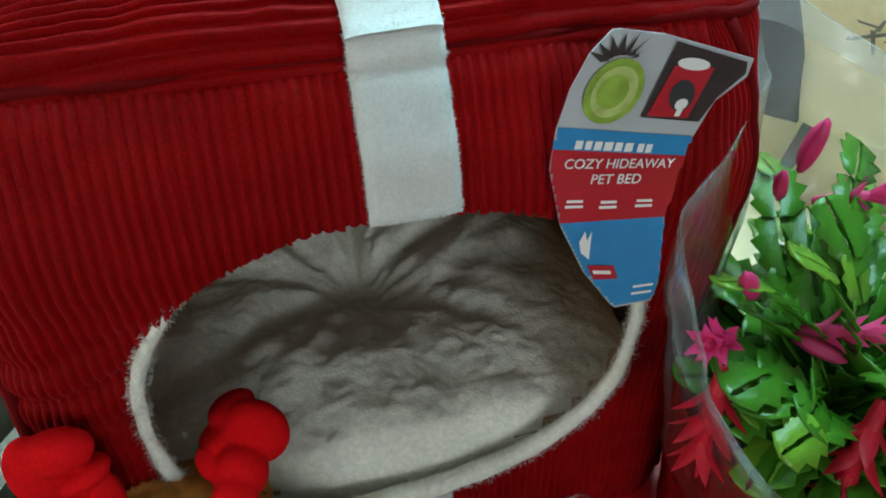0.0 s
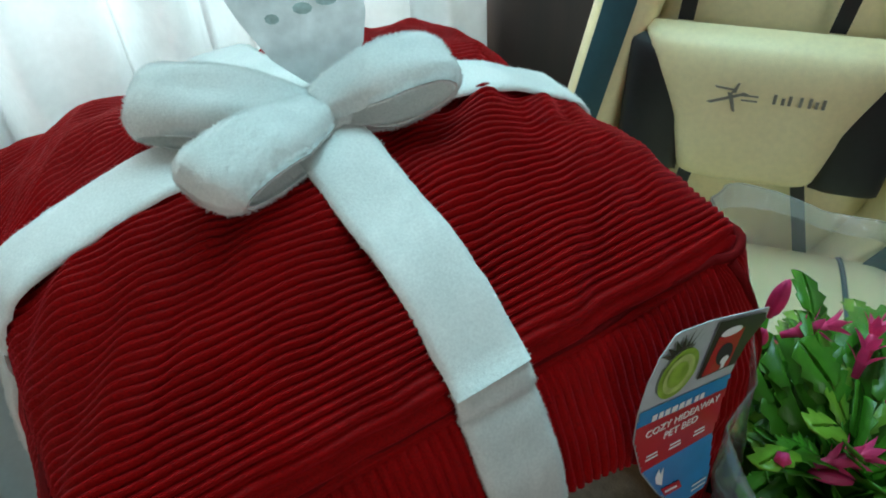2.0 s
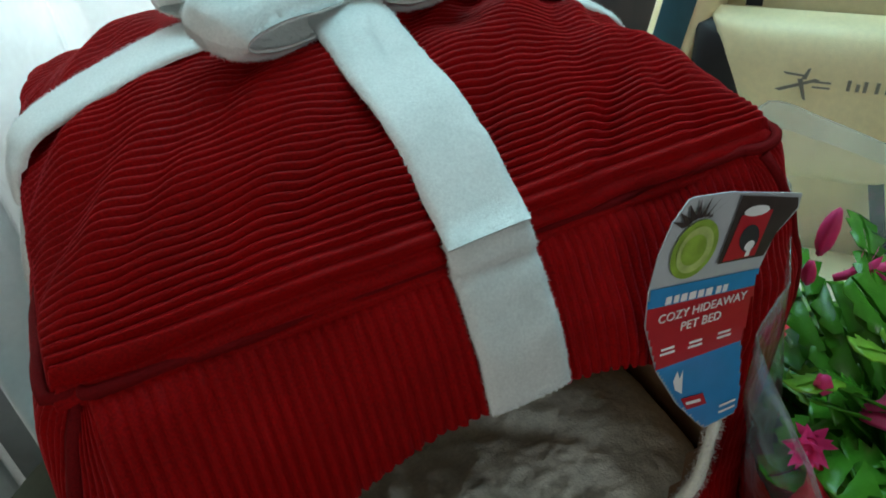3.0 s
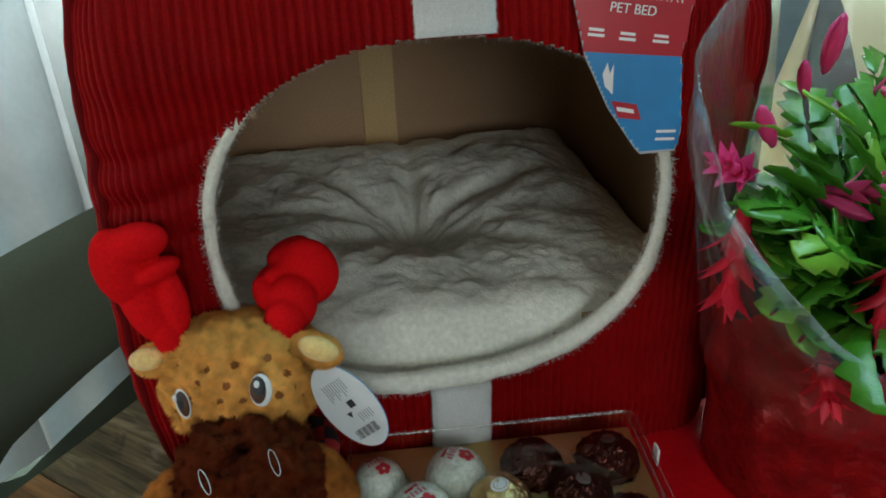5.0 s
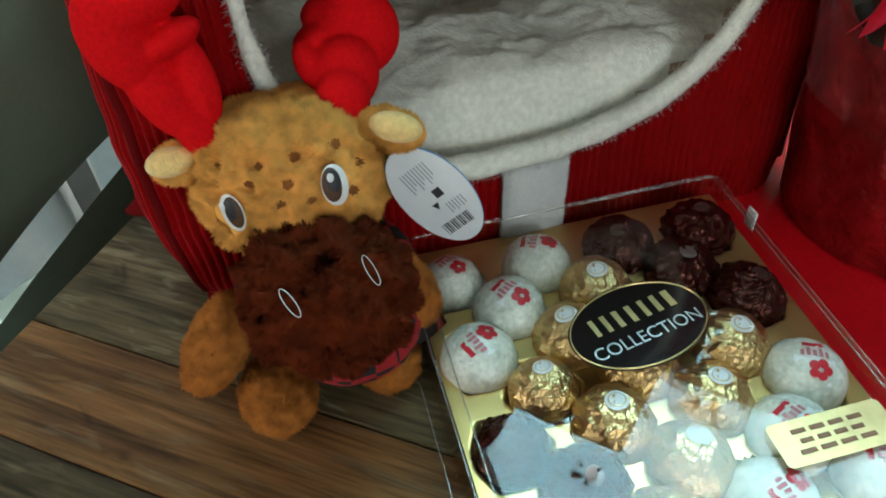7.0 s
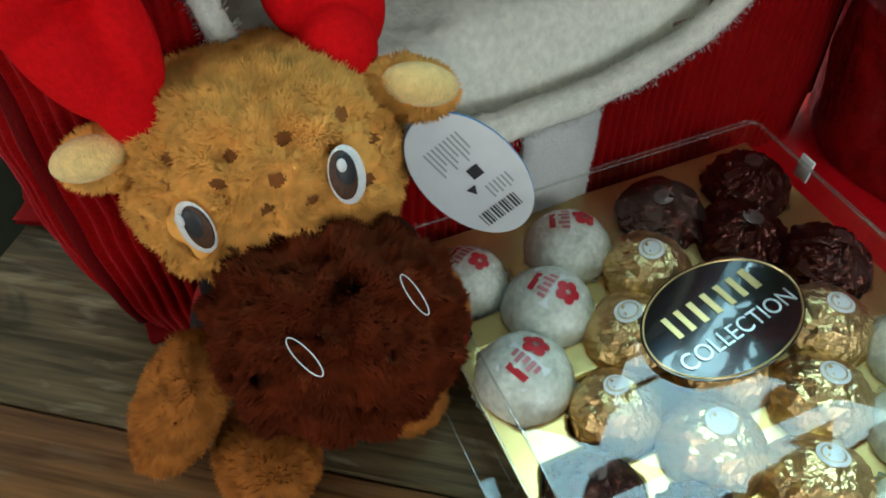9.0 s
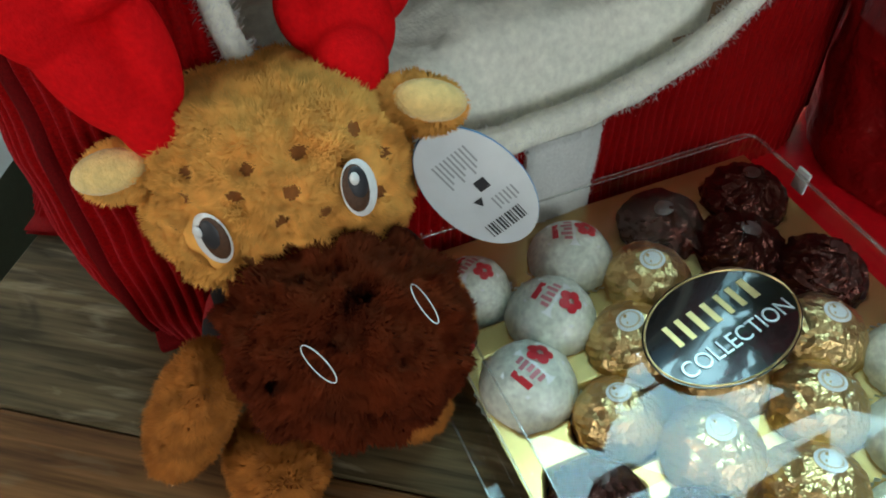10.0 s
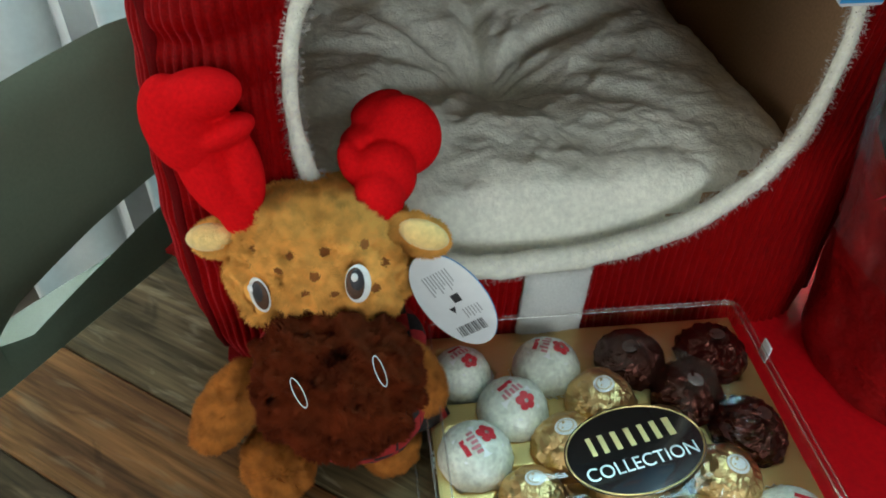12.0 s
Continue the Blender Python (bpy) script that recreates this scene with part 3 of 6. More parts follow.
def footprint():
    """The bed's outline from above, walked from the middle of the front to the right: points and outward normals."""
    x0, x1, y0, y1, r = BCX - BHW, BCX + BHW, BY0, BY1, BR
    runs = [((BCX, y0), (x1 - r, y0), (0, -1)), ((x1 - r, y0 + r), -90), ((x1, y0 + r), (x1, y1 - r), (1, 0)), ((x1 - r, y1 - r), 0),
            ((x1 - r, y1), (x0 + r, y1), (0, 1)), ((x0 + r, y1 - r), 90), ((x0, y1 - r), (x0, y0 + r), (-1, 0)), ((x0 + r, y0 + r), 180), ((x0 + r, y0), (BCX, y0), (0, -1))]
    out, step = [], 0.0009
    for run in runs:
        if len(run) == 3:
            (ax, ay), (bx, by), nn = run
            k = max(1, int(math.hypot(bx - ax, by - ay) / step))
            out += [(ax + (bx - ax) * i / k, ay + (by - ay) * i / k, *nn) for i in range(k)]
        else:
            (qx, qy), deg = run
            k = int(r * math.pi / 2 / step)
            for i in range(k):
                a = radians(deg + 90 * i / k)
                out.append((qx + r * math.cos(a), qy + r * math.sin(a), math.cos(a), math.sin(a)))
    return out


FOOT = footprint()


def bed_wall(i, h, ribs=True):
    """The point of the bed's side cloth at step i of the outline, at height h."""
    x, y, nx, ny = FOOT[i % len(FOOT)]
    t = max(0.0, (h - 0.29) / (BTOP - 0.29))
    front = max(0.0, -ny)
    inset = (0.010 + 0.025 * front) * t * t
    left = max(0.0, min(1.0, (h - 0.17) / 0.204))
    d = -inset - 0.018 * max(0.0, -nx) * left
    s = i * 0.0009
    if h < 0.08:
        low = (1 - h / 0.08) ** 2
        corner = max(0.0, -nx) * max(0.0, min(1.0, (0.40 - y) / 0.08))
        d += -0.020 * low * corner + 0.028 * low * max(0.0, -nx) * max(0.0, min(1.0, (y - 0.375) / 0.02))
    d += 0.005 * fuzz(x, y, h, 9) + 0.0022 * fuzz(x + 3, y, h * 1.6, 30)
    if front > 0.7 and x < -0.075:
        for hc, amp in ((0.232, 0.0035), (0.205, 0.003), (0.258, 0.002)):
            d -= amp * math.exp(-((h - hc - 0.12 * (x + 0.12) - 0.004 * math.sin(60 * x)) / 0.006) ** 2)
    if ribs:
        ph = s / 0.0056 + 0.10 * fuzz(x, y, h, 25)
        d += 0.0028 * (abs(math.cos(math.pi * ph)) ** 0.6 - 0.6)
    d -= 0.003 * max(0.0, (h - (BTOP - 0.012)) / 0.012) ** 2
    return (x + nx * d, y + ny * d, h)


def wall_panel(i0, i1, nh=56, keep=None):
    hs = [BTOP * j / nh for j in range(nh + 1)]
    n = i1 - i0 + 1
    verts = [bed_wall(i, h) for h in hs for i in range(i0, i1 + 1)]
    faces = []
    for j in range(nh):
        for i in range(n - 1):
            f = (j * n + i, j * n + i + 1, (j + 1) * n + i + 1, (j + 1) * n + i)
            if keep is None or keep(verts[f[0]]):
                faces.append(f)
    return verts, faces


def outside_hole(p):
    cx, ch, a, b, e = HOLE
    return p[1] > 0.40 or (abs((p[0] - cx) / (a - 0.001)) ** e + abs((p[2] - ch) / (b - 0.001)) ** e) > 1


bed = thing("pet_bed", BCX, 0.46, 0.0, "red corduroy gift-box pet bed with white ribbon, open at the front", "pet bed")
nF = len(FOOT)


def corner_index(qx, qy):
    return min(range(nF), key=lambda i: (FOOT[i][0] - qx) ** 2 + (FOOT[i][1] - qy) ** 2)


iFR, iBR = corner_index(BCX + BHW, BY0), corner_index(BCX + BHW, BY1)
iBL, iFL = corner_index(BCX - BHW, BY1), corner_index(BCX - BHW, BY0)
part("front_panel", wall_panel(iFL - nF, iFR, 200, outside_hole), CORDUROY, bed)
part("side_panel", wall_panel(iFR, iBR), CORDUROY, bed)
part("back_panel", wall_panel(iBR, iBL), CORDUROY, bed)
part("side_panel", wall_panel(iBL, iFL), CORDUROY, bed)


TCX, THW = 0.0545, 0.192


def top_height(x, y):
    u = max(-1, min(1, (x - TCX) / (THW + 0.0005)))
    v = max(-1, min(1, (y - 0.474) / 0.1785))
    f = (max(0.0, 1 - u * u) ** 0.42) * (max(0.0, 1 - v * v) ** 0.45)
    return BTOP + (0.070 - 0.010 * max(0.0, u) - 0.004 * max(0.0, v)) * f


def top_point(x, y, ribs=1.0):
    h = top_height(x, y)
    e = 0.004
    gx = (top_height(x + e, y) - top_height(x - e, y)) / (2 * e)
    gy = (top_height(x, y + e) - top_height(x, y - e)) / (2 * e)
    n = Vector((-gx, -gy, 1)).normalized()
    d = 0.006 * fuzz(x, y, 1, 11) + 0.003 * fuzz(x * 1.4 + 5, y, 0, 26)
    q1, q2 = 0.8 * x - 0.6 * y, 0.6 * x + 0.8 * y
    d += 0.0075 * noise.noise(Vector((q1 * 30, q2 * 8, 3.0))) + 0.0045 * noise.noise(Vector((q1 * 60 + 4, q2 * 16, 7.0)))
    arc = y + 0.7 * (h - BTOP) * (1 if y < 0.47 else -1)
    dent = 0.0035 * math.exp(-((x - 0.155 - 0.35 * (y - 0.36)) / 0.012) ** 2) + 0.003 * math.exp(-((x - 0.195 - 0.2 * (y - 0.36)) / 0.01) ** 2)
    d -= dent * (1 if y < 0.5 else 0.4)
    ph = arc / 0.0055 + 0.35 * fuzz(x, y, 4, 12) + 0.12 * math.sin(40 * x)
    rib = ribs * 0.0036 * (abs(math.cos(math.pi * ph)) ** 0.85 - 0.6)
    uu, vv = abs(x - TCX) / THW, abs(y - 0.474) / 0.178
    edge = max(0.0, min(1.0, (1 - max(uu, vv)) / 0.05))
    d = d * edge + rib * max(0.0, min(1.0, (1 - max(uu, vv)) / 0.008))
    y -= 0.004 * (1 - edge) if y < 0.474 else 0.0
    return (x + n.x * d, y + n.y * d, h + n.z * d - 0.004 * (1 - edge))


def top_fn(u, v):
    a, b = math.sin((u - 0.5) * math.pi * 0.97) / math.sin(math.pi * 0.485), 2 * v - 1
    b = 0.55 * b + 0.45 * math.sin(b * math.pi / 2)
    x = TCX + THW * a * math.sqrt(1 - 0.07 * b ** 4)
    y = 0.474 + 0.178 * b * math.sqrt(1 - 0.07 * a ** 4)
    px_, py_, ph_ = top_point(x, y)
    e = max(0.0, min(1.0, (1 - max(abs(a), abs(b))) / 0.025)) ** 0.7
    return (px_, py_, (BTOP - 0.003) * (1 - e) + ph_ * e)


part("top_panel", grid(top_fn, 96, 760), CORDUROY, bed)
seam = []
for i in range(0, nF, 8):
    x, y, h = bed_wall(i, BTOP, False)
    seam.append((x, y, h + 0.001))
part("piping", tube(seam, 0.0030, 8, closed=True), PIPING, bed, "red hem piping along the top edge")
for ic in (iFL, iFR):
    line = [bed_wall(ic, 0.02 + (BTOP - 0.022) * j / 30, False) for j in range(31)]
    part("piping", tube(line, 0.0036, 8), PIPING, bed)
part("floor_panel", rbox((BCX, 0.46, 0.006), (0.39, 0.375, 0.006), 0.002), PIPING, bed)


# lining inside
def lining_fn(u, v):
    k = int(u * (nF - 1))
    x, y, nx, ny = FOOT[k]
    h = 0.012 + 0.345 * v
    t = max(0.0, (h - 0.28) / (BTOP - 0.28))
    left = max(0.0, min(1.0, (h - 0.15) / 0.2))
    ins = 0.012 + (0.012 + 0.032 * max(0.0, -ny)) * t * t + 0.022 * max(0.0, -nx) * left
    return (x - nx * ins, y - ny * ins, h)


lin_v, lin_f = grid(lining_fn, 160, 24)
lin_f = [f for f in lin_f if outside_hole(lin_v[f[0]]) and outside_hole(lin_v[f[2]])]
part("lining", (lin_v, lin_f), LINING, bed, "tan fabric lining")
part("lining_top", rbox((0.06, 0.475, 0.355), (0.345, 0.315, 0.004), 0.001), LINING, bed)
part("seam_tape", rbox((0.035, 0.6465, 0.20), (0.036, 0.003, 0.30), 0.001), LINING_STRIP, bed, "paler tan strip on the inner back wall")


# rim of the opening
def hole_point(a, grow=0.0):
    cx, ch, ra, rb, e = HOLE
    c, s = math.cos(a), math.sin(a)
    return cx + (ra + grow) * math.copysign(abs(c) ** (2 / e), c), ch + (rb + grow) * math.copysign(abs(s) ** (2 / e), s)


RIM_TUCK = []  # the fleece turns in behind the cloth along the upper edge
rim_pts, rim_n = [], 220
for i in range(rim_n):
    x, h = hole_point(math.tau * i / rim_n)
    tuck = max(0.0, min(1.0, (math.sin(math.tau * i / rim_n) - 0.42) / 0.40))
    tuck = tuck * tuck * (3 - 2 * tuck)
    RIM_TUCK.append(tuck)
    x, h = hole_point(math.tau * i / rim_n, 0.0006 * tuck)
    rim_pts.append((x, bed_wall(corner_index(x, BY0), h, False)[1] - 0.0018 + 0.0078 * tuck, h))


def rim_radius(i):
    s = math.sin(math.tau * i / rim_n)
    return (0.0037 + 0.0044 * max(0, -s) + 0.0006 * fuzz(i * 0.3, 0, 0, 1)) * (1 - 0.5 * RIM_TUCK[i])


rim_v, rim_f = [], []
for i in range(rim_n):
    x, y, h = rim_pts[i]
    x2, y2, h2 = rim_pts[(i + 1) % rim_n]
    x1, y1, h1 = rim_pts[i - 1]
    d = Vector((x2 - x1, 0, h2 - h1)).normalized()
    o = Vector((d.z, 0, -d.x))
    for j in range(10):
        q = math.tau * j / 10
        r = rim_radius(i) * (1 + 0.15 * fuzz(x * 9, h * 9, j * 0.7, 12))
        rim_v.append((x + o.x * r * math.cos(q), y - 0.8 * r * math.sin(q), h + o.z * r * math.cos(q)))
    for j in range(10):
        rim_f.append((i * 10 + j, i * 10 + (j + 1) % 10, ((i + 1) % rim_n) * 10 + (j + 1) % 10, ((i + 1) % rim_n) * 10 + j))
rim = part("rim", (rim_v, rim_f), FLEECE, bed, "white fleece trim round the opening")
rv = np.array(rim_v)
rc = np.repeat(np.array(rim_pts), 10, 0)
pick = np.random.default_rng(4).integers(0, len(rv), 18000)
rp = rv[pick] + np.random.default_rng(5).normal(size=(18000, 3)) * 0.0012
rn = rv[pick] - rc[pick]
rn /= np.linalg.norm(rn, axis=1)[:, None]
tucked = np.array(RIM_TUCK)[pick // 10]
stay = tucked < 1.5
rp, rn = rp[stay], rn[stay]
fleece_nap = part("fleece_nap", blades(rp, rn, 0.0023 * (1 - 0.6 * tucked[stay]), 0.00022, 0.4, 6, 0.7), FUR_WHITE, rim)
fleece_nap.data.normals_split_custom_set_from_vertices(np.repeat(rn, 5, 0).tolist())


# cushion
def cushion_fn(u, v):
    x, y = 0.045 + (-0.195 + 0.39 * u) * (1 - 0.14 * math.exp(-v / 0.06)), 0.269 + 0.375 * v
    dx, dy = x - 0.045, y - 0.445
    r, a = math.hypot(dx, dy), math.atan2(dy, dx)
    h = 0.118 - 0.036 * math.exp(-(r / 0.032) ** 1.3) + 0.006 * min(1, (r / 0.1) ** 2) - 0.03 * max(0.0, y - 0.45)
    wob = 3.0 * fuzz(x, y, 9, 14)
    h += (0.0018 * math.sin(8 * a + wob) + 0.0012 * math.sin(15 * a - 1.6 * wob + 1)) * math.exp(-(r / 0.11) ** 2) * min(1, r / 0.025)
    for az, dep, wd in ((-0.75, 0.012, 0.012), (0.45, 0.010, 0.013), (2.35, 0.010, 0.016), (3.7, 0.010, 0.012), (1.5, 0.012, 0.010), (5.0, 0.009, 0.010), (3.0, 0.006, 0.010)):
        da = math.atan2(math.sin(a - az), math.cos(a - az))
        h -= dep * math.exp(-(da * r / wd) ** 2) * math.exp(-(r / 0.15) ** 2) * min(1, r / 0.02)
    h += 0.007 * fuzz(x, y, 0, 16) + 0.0038 * fuzz(x, y, 2, 42) + 0.0026 * abs(fuzz(x + 2, y, 6, 80)) + 0.0005 * fuzz(x, y, 5, 190)
    ed = min(u, 1 - u) * 0.39, v * 0.376, (1 - v) * 0.376
    h -= 0.030 * math.exp(-min(ed[0], ed[2]) / 0.016) + 0.055 * math.exp(-ed[1] / 0.0045)
    return (x, y, h)


cush = thing("cushion", BCX, 0.46, 0.01, "thick cream plush cushion tufted in the middle, inside the pet bed", "cushion")
part("plush_top", grid(cushion_fn, 190, 190), FLEECE, cush)
part("base", rbox((BCX, 0.456, 0.034), (0.375, 0.36, 0.046), 0.012), FLEECE, cush)


# ribbon straps
def nap(parent, n, length, seed, round_off=False):
    """Short pile over a part's surface."""
    me = parent.data
    tri = np.array([(p.vertices[0], p.vertices[1], p.vertices[2]) for p in me.polygons] + [(p.vertices[0], p.vertices[2], p.vertices[3]) for p in me.polygons if len(p.vertices) == 4])
    co = np.array([v.co for v in me.vertices])
    a, b, c = co[tri[:, 0]], co[tri[:, 1]], co[tri[:, 2]]
    nn = np.cross(b - a, c - a)
    ar = np.linalg.norm(nn, axis=1)
    rng = np.random.default_rng(seed)
    k = rng.choice(len(tri), n, p=ar / ar.sum())
    u, v = rng.random((2, n))
    f = u + v > 1
    u[f], v[f] = 1 - u[f], 1 - v[f]
    P = a[k] + u[:, None] * (b - a)[k] + v[:, None] * (c - a)[k]
    N = nn[k] / ar[k][:, None]
    if round_off:
        N = np.where(((P - co.mean(0)) * N).sum(1)[:, None] < 0, -N, N)
    g = blades(P + ORIGIN[parent], N, np.full(n, length), 0.00016, 0.4, seed, 0.7)
    ob = part("soft_nap", g, PLUSH, parent)
    ob.data.normals_split_custom_set_from_vertices(np.repeat(N, 5, 0).tolist())
    return ob


def strap_strip(path, width, nrm, thick=0.0035, n_w=10, seed=0):
    """A soft band along path points; nrm gives the outward direction at each point."""
    P = [Vector(p) for p in path]
    verts, faces = [], []
    prof = [(-1.0, 0.0)] + [(-1 + 2 * j / n_w, 1.0) for j in range(n_w + 1)] + [(1.0, 0.0)]
    k = len(prof)
    for i, p in enumerate(P):
        d = (P[min(i + 1, len(P) - 1)] - P[max(i - 1, 0)]).normalized()
        n = Vector(nrm[i]).normalized()
        s = d.cross(n).normalized()
        for a, b in prof:
            rough = 0.0006 * fuzz(i * 0.8, a * 2, seed, 1.3)
            round_edge = 1 - 0.5 * abs(a) ** 6
            verts.append(tuple(p + s * (a * (width / 2 + rough)) + n * (b * thick * round_edge + 0.0004 * fuzz(i * 0.5, a * 3, seed + 2, 1))))
    for i in range(len(P) - 1):
        faces += [(i * k + j, i * k + j + 1, (i + 1) * k + j + 1, (i + 1) * k + j) for j in range(k - 1)]
    faces += [tuple(range(k)), tuple(range((len(P) - 1) * k, len(P) * k))[::-1]]
    return verts, faces


def normal_of(path, up):
    out = []
    for i in range(len(path)):
        d = (Vector(path[min(i + 1, len(path) - 1)]) - Vector(path[max(i - 1, 0)])).normalized()
        n = up[i] if isinstance(up, list) else Vector(up)
        out.append((n - d * n.dot(d)).normalized())
    return out


def calm(path, k=4):
    """The stretched band bridges the small dents below it."""
    out = []
    for i, p in enumerate(path):
        w = min(k, i, len(path) - 1 - i)
        q = sum((path[j] for j in range(i - w, i + w + 1)), Vector((0, 0, 0))) / (2 * w + 1)
        out.append(q + Vector((0, 0, 0.0012 * w / k)))
    return out


SX = 0.057
iS = corner_index(SX, BY0)
front_path = [Vector(bed_wall(iS, 0.311 + 0.065 * j / 12, False)) for j in range(13)]
front_path = [p + Vector((0, -0.0012, 0)) for p in front_path[:-1]] + [Vector((SX, 0.2905, 0.3755)), Vector((SX, 0.2935, 0.3815)), Vector((SX, 0.298, 0.3845))]
part("ribbon", strap_strip(front_path, 0.043, normal_of(front_path, (0, -1, 0.5)), 0.0042), PLUSH, bed, "white plush ribbon end hanging over the front")
over = []
for j in range(64):
    y = 0.297 + 0.352 * j / 63
    x, yy, h = top_point(SX - 0.010 * min(1.0, j / 24), y, 0.0)
    over.append(Vector((x, yy - (0.0015 if j < 2 else 0), h + 0.0034)))
over = calm(over)
part("ribbon", strap_strip(over, 0.043, normal_of(over, [Vector((0, -0.8 if j < 6 else 0, 1)) for j in range(64)]), 0.004, seed=3), PLUSH, bed)
across = []
for j in range(70):
    u = -1 + 2 * j / 69
    x = TCX + (THW - 0.001) * math.sin(u * math.pi / 2 * 0.98) / math.sin(math.pi / 2 * 0.98)
    xx, yy, h = top_point(x, 0.468, 0.0)
    across.append(Vector((xx, yy, h + 0.0030)))
across = calm(across)
part("ribbon", strap_strip(across, 0.046, normal_of(across, [Vector((-0.8 if j < 6 else 0.8 if j > 63 else 0, 0, 1)) for j in range(70)]), 0.004, seed=5), PLUSH, bed)
for ii, nx in ((corner_index(BCX - BHW, 0.468), -1), (corner_index(BCX + BHW, 0.468), 1)):
    side = [Vector(bed_wall(ii, 0.06 + 0.31 * j / 30, False)) + Vector((nx * 0.0012, 0, 0)) for j in range(31)]
    part("ribbon", strap_strip(side, 0.046, normal_of(side, (nx, 0, 0)), 0.004, seed=7), PLUSH, bed)
low = [Vector(bed_wall(corner_index(0.054, BY0), 0.012 + 0.064 * j / 10, False)) + Vector((0, -0.0015, 0)) for j in range(11)]
part("ribbon", strap_strip(low, 0.041, normal_of(low, (0, -1, 0)), 0.0042, seed=9), PLUSH, bed, "white plush ribbon below the opening")


# bow: folded loops round a knot
def bow_loop(az, tilt, length, width, height, base, twist=0.0, seed=0):
    """A folded band: out along the top and back below, rounded at its end."""
    pts = []
    for i in range(37):
        a = -math.pi * 0.93 + 2 * math.pi * 0.93 * i / 36
        t = (1 + math.cos(a)) / 2
        pts.append(((length * t) ** 1.0, height / 2 * math.sin(a) * (0.35 + 0.65 * min(1, t * 1.6))))
    m = Matrix.Translation(base) @ Matrix.Rotation(radians(az), 4, "Z") @ Matrix.Rotation(radians(-tilt), 4, "Y") @ Matrix.Rotation(radians(twist), 4, "X")
    verts, faces = [], []
    n_w = 14
    ring_n = n_w + 1
    for layer in (0, 1):
        for i, (x, z) in enumerate(pts):
            d = Vector((pts[min(i + 1, 36)][0] - pts[max(i - 1, 0)][0], 0, pts[min(i + 1, 36)][1] - pts[max(i - 1, 0)][1])).normalized()
            nrm = Vector((d.z, 0, -d.x))
            for j in range(ring_n):
                w = -1 + 2 * j / n_w
                pinch = 0.55 + 0.45 * min(1, (x / length) * 2.2)
                th = 0.0105 * layer * (1 - 0.85 * abs(w) ** 4)
                soft = 0.0016 * fuzz(x * 40, w * 1.2, seed + layer, 1) + 0.0005 * fuzz(x * 200, w * 9, seed, 1)
                p = Vector((x, w * width / 2 * pinch, z)) + nrm * (th + soft * (0.4 + layer))
                verts.append(tuple(m @ p))
    L = 37 * ring_n
    for i in range(36):
        for j in range(n_w):
            q = (i * ring_n + j, i * ring_n + j + 1, (i + 1) * ring_n + j + 1, (i + 1) * ring_n + j)
            faces.append(q)
            faces.append(tuple(L + k for k in q[::-1]))
        for j in (0, n_w):
            q = (i * ring_n + j, (i + 1) * ring_n + j, L + (i + 1) * ring_n + j, L + i * ring_n + j)
            faces.append(q if j else q[::-1])
    return verts, faces


BOW = (0.053, 0.447, 0.446)
bow = part("bow", ellipsoid((BOW[0], BOW[1], BOW[2] + 0.004), (0.019, 0.016, 0.013), bump=lambda d: 0.12 * fuzz(d.x, d.y, d.z, 2.2)), PLUSH, bed, "white plush bow on top")
part("loop", bow_loop(147, 8, 0.094, 0.047, 0.014, (BOW[0], BOW[1], BOW[2] + 0.007), -22, 1), PLUSH, bow)
part("loop", bow_loop(207, 6, 0.082, 0.044, 0.013, (BOW[0], BOW[1], BOW[2] + 0.009), -14, 2), PLUSH, bow)
part("loop", bow_loop(-4, 5, 0.070, 0.046, 0.020, (BOW[0], BOW[1], BOW[2] + 0.012), 8, 3), PLUSH, bow)
for i_, o_ in enumerate([o for o in bow.children]):
    nap(o_, 15000, 0.0019, 40 + i_, True)
for i_, o_ in enumerate([o for o in bed.children if o.name.startswith("ribbon")]):
    nap(o_, 9000, 0.0016, 60 + i_)
# paper label standing in the bow
lab_o = (0.074, 0.486, 0.446)
lab_x, lab_y = Vector((0.93, -0.36, 0.0)), Vector((-0.10, 0.10, 0.99))
lab = part("paper_label", flat([(-0.006, 0.0), (0.008, 0.0), (0.028, 0.026), (0.034, 0.045), (0.034, 0.10), (-0.050, 0.10), (-0.036, 0.046), (-0.026, 0.022)], lab_o, lab_x, lab_y, thick=0.0006), LABEL_PAPER, bed, "white paper label with faded print", smooth=False)
for a, b, w, hh in ((-0.018, 0.046, 0.008, 0.006), (0.0, 0.050, 0.011, 0.007), (0.014, 0.053, 0.012, 0.006), (-0.002, 0.064, 0.010, 0.006), (0.010, 0.078, 0.02, 0.006), (-0.02, 0.082, 0.012, 0.007)):
    part("print_bar", flat(ring(a, b, w / 2, hh / 2, 9), lab_o, lab_x, lab_y, lift=Vector((-0.36, -0.93, 0)) * 0.0006), TEAL_INK, lab, smooth=False)

# ---- product tag on the bed ----
TAG_L = [(0.212, 0.176), (0.216, 0.172), (0.247, 0.151), (0.282, 0.134), (0.319, 0.1245), (0.341, 0.1255), (0.361, 0.130), (0.377, 0.137), (0.387, 0.146)]
TAG_R = [(0.212, 0.199), (0.226, 0.201), (0.278, 0.194), (0.320, 0.197), (0.344, 0.206), (0.355, 0.220), (0.364, 0.221), (0.382, 0.172), (0.387, 0.150)]


def tag_point(x, h, lift=0.0):
    s = 0.27744 / (0.268 - 0.12 * (h - 0.522))
    return (x * s, 0.268 * s - lift, 0.522 + s * (h - 0.522))


def tag_x(table_, h):
    return float(np.interp(h, [a for a, b in table_], [b for a, b in table_]))


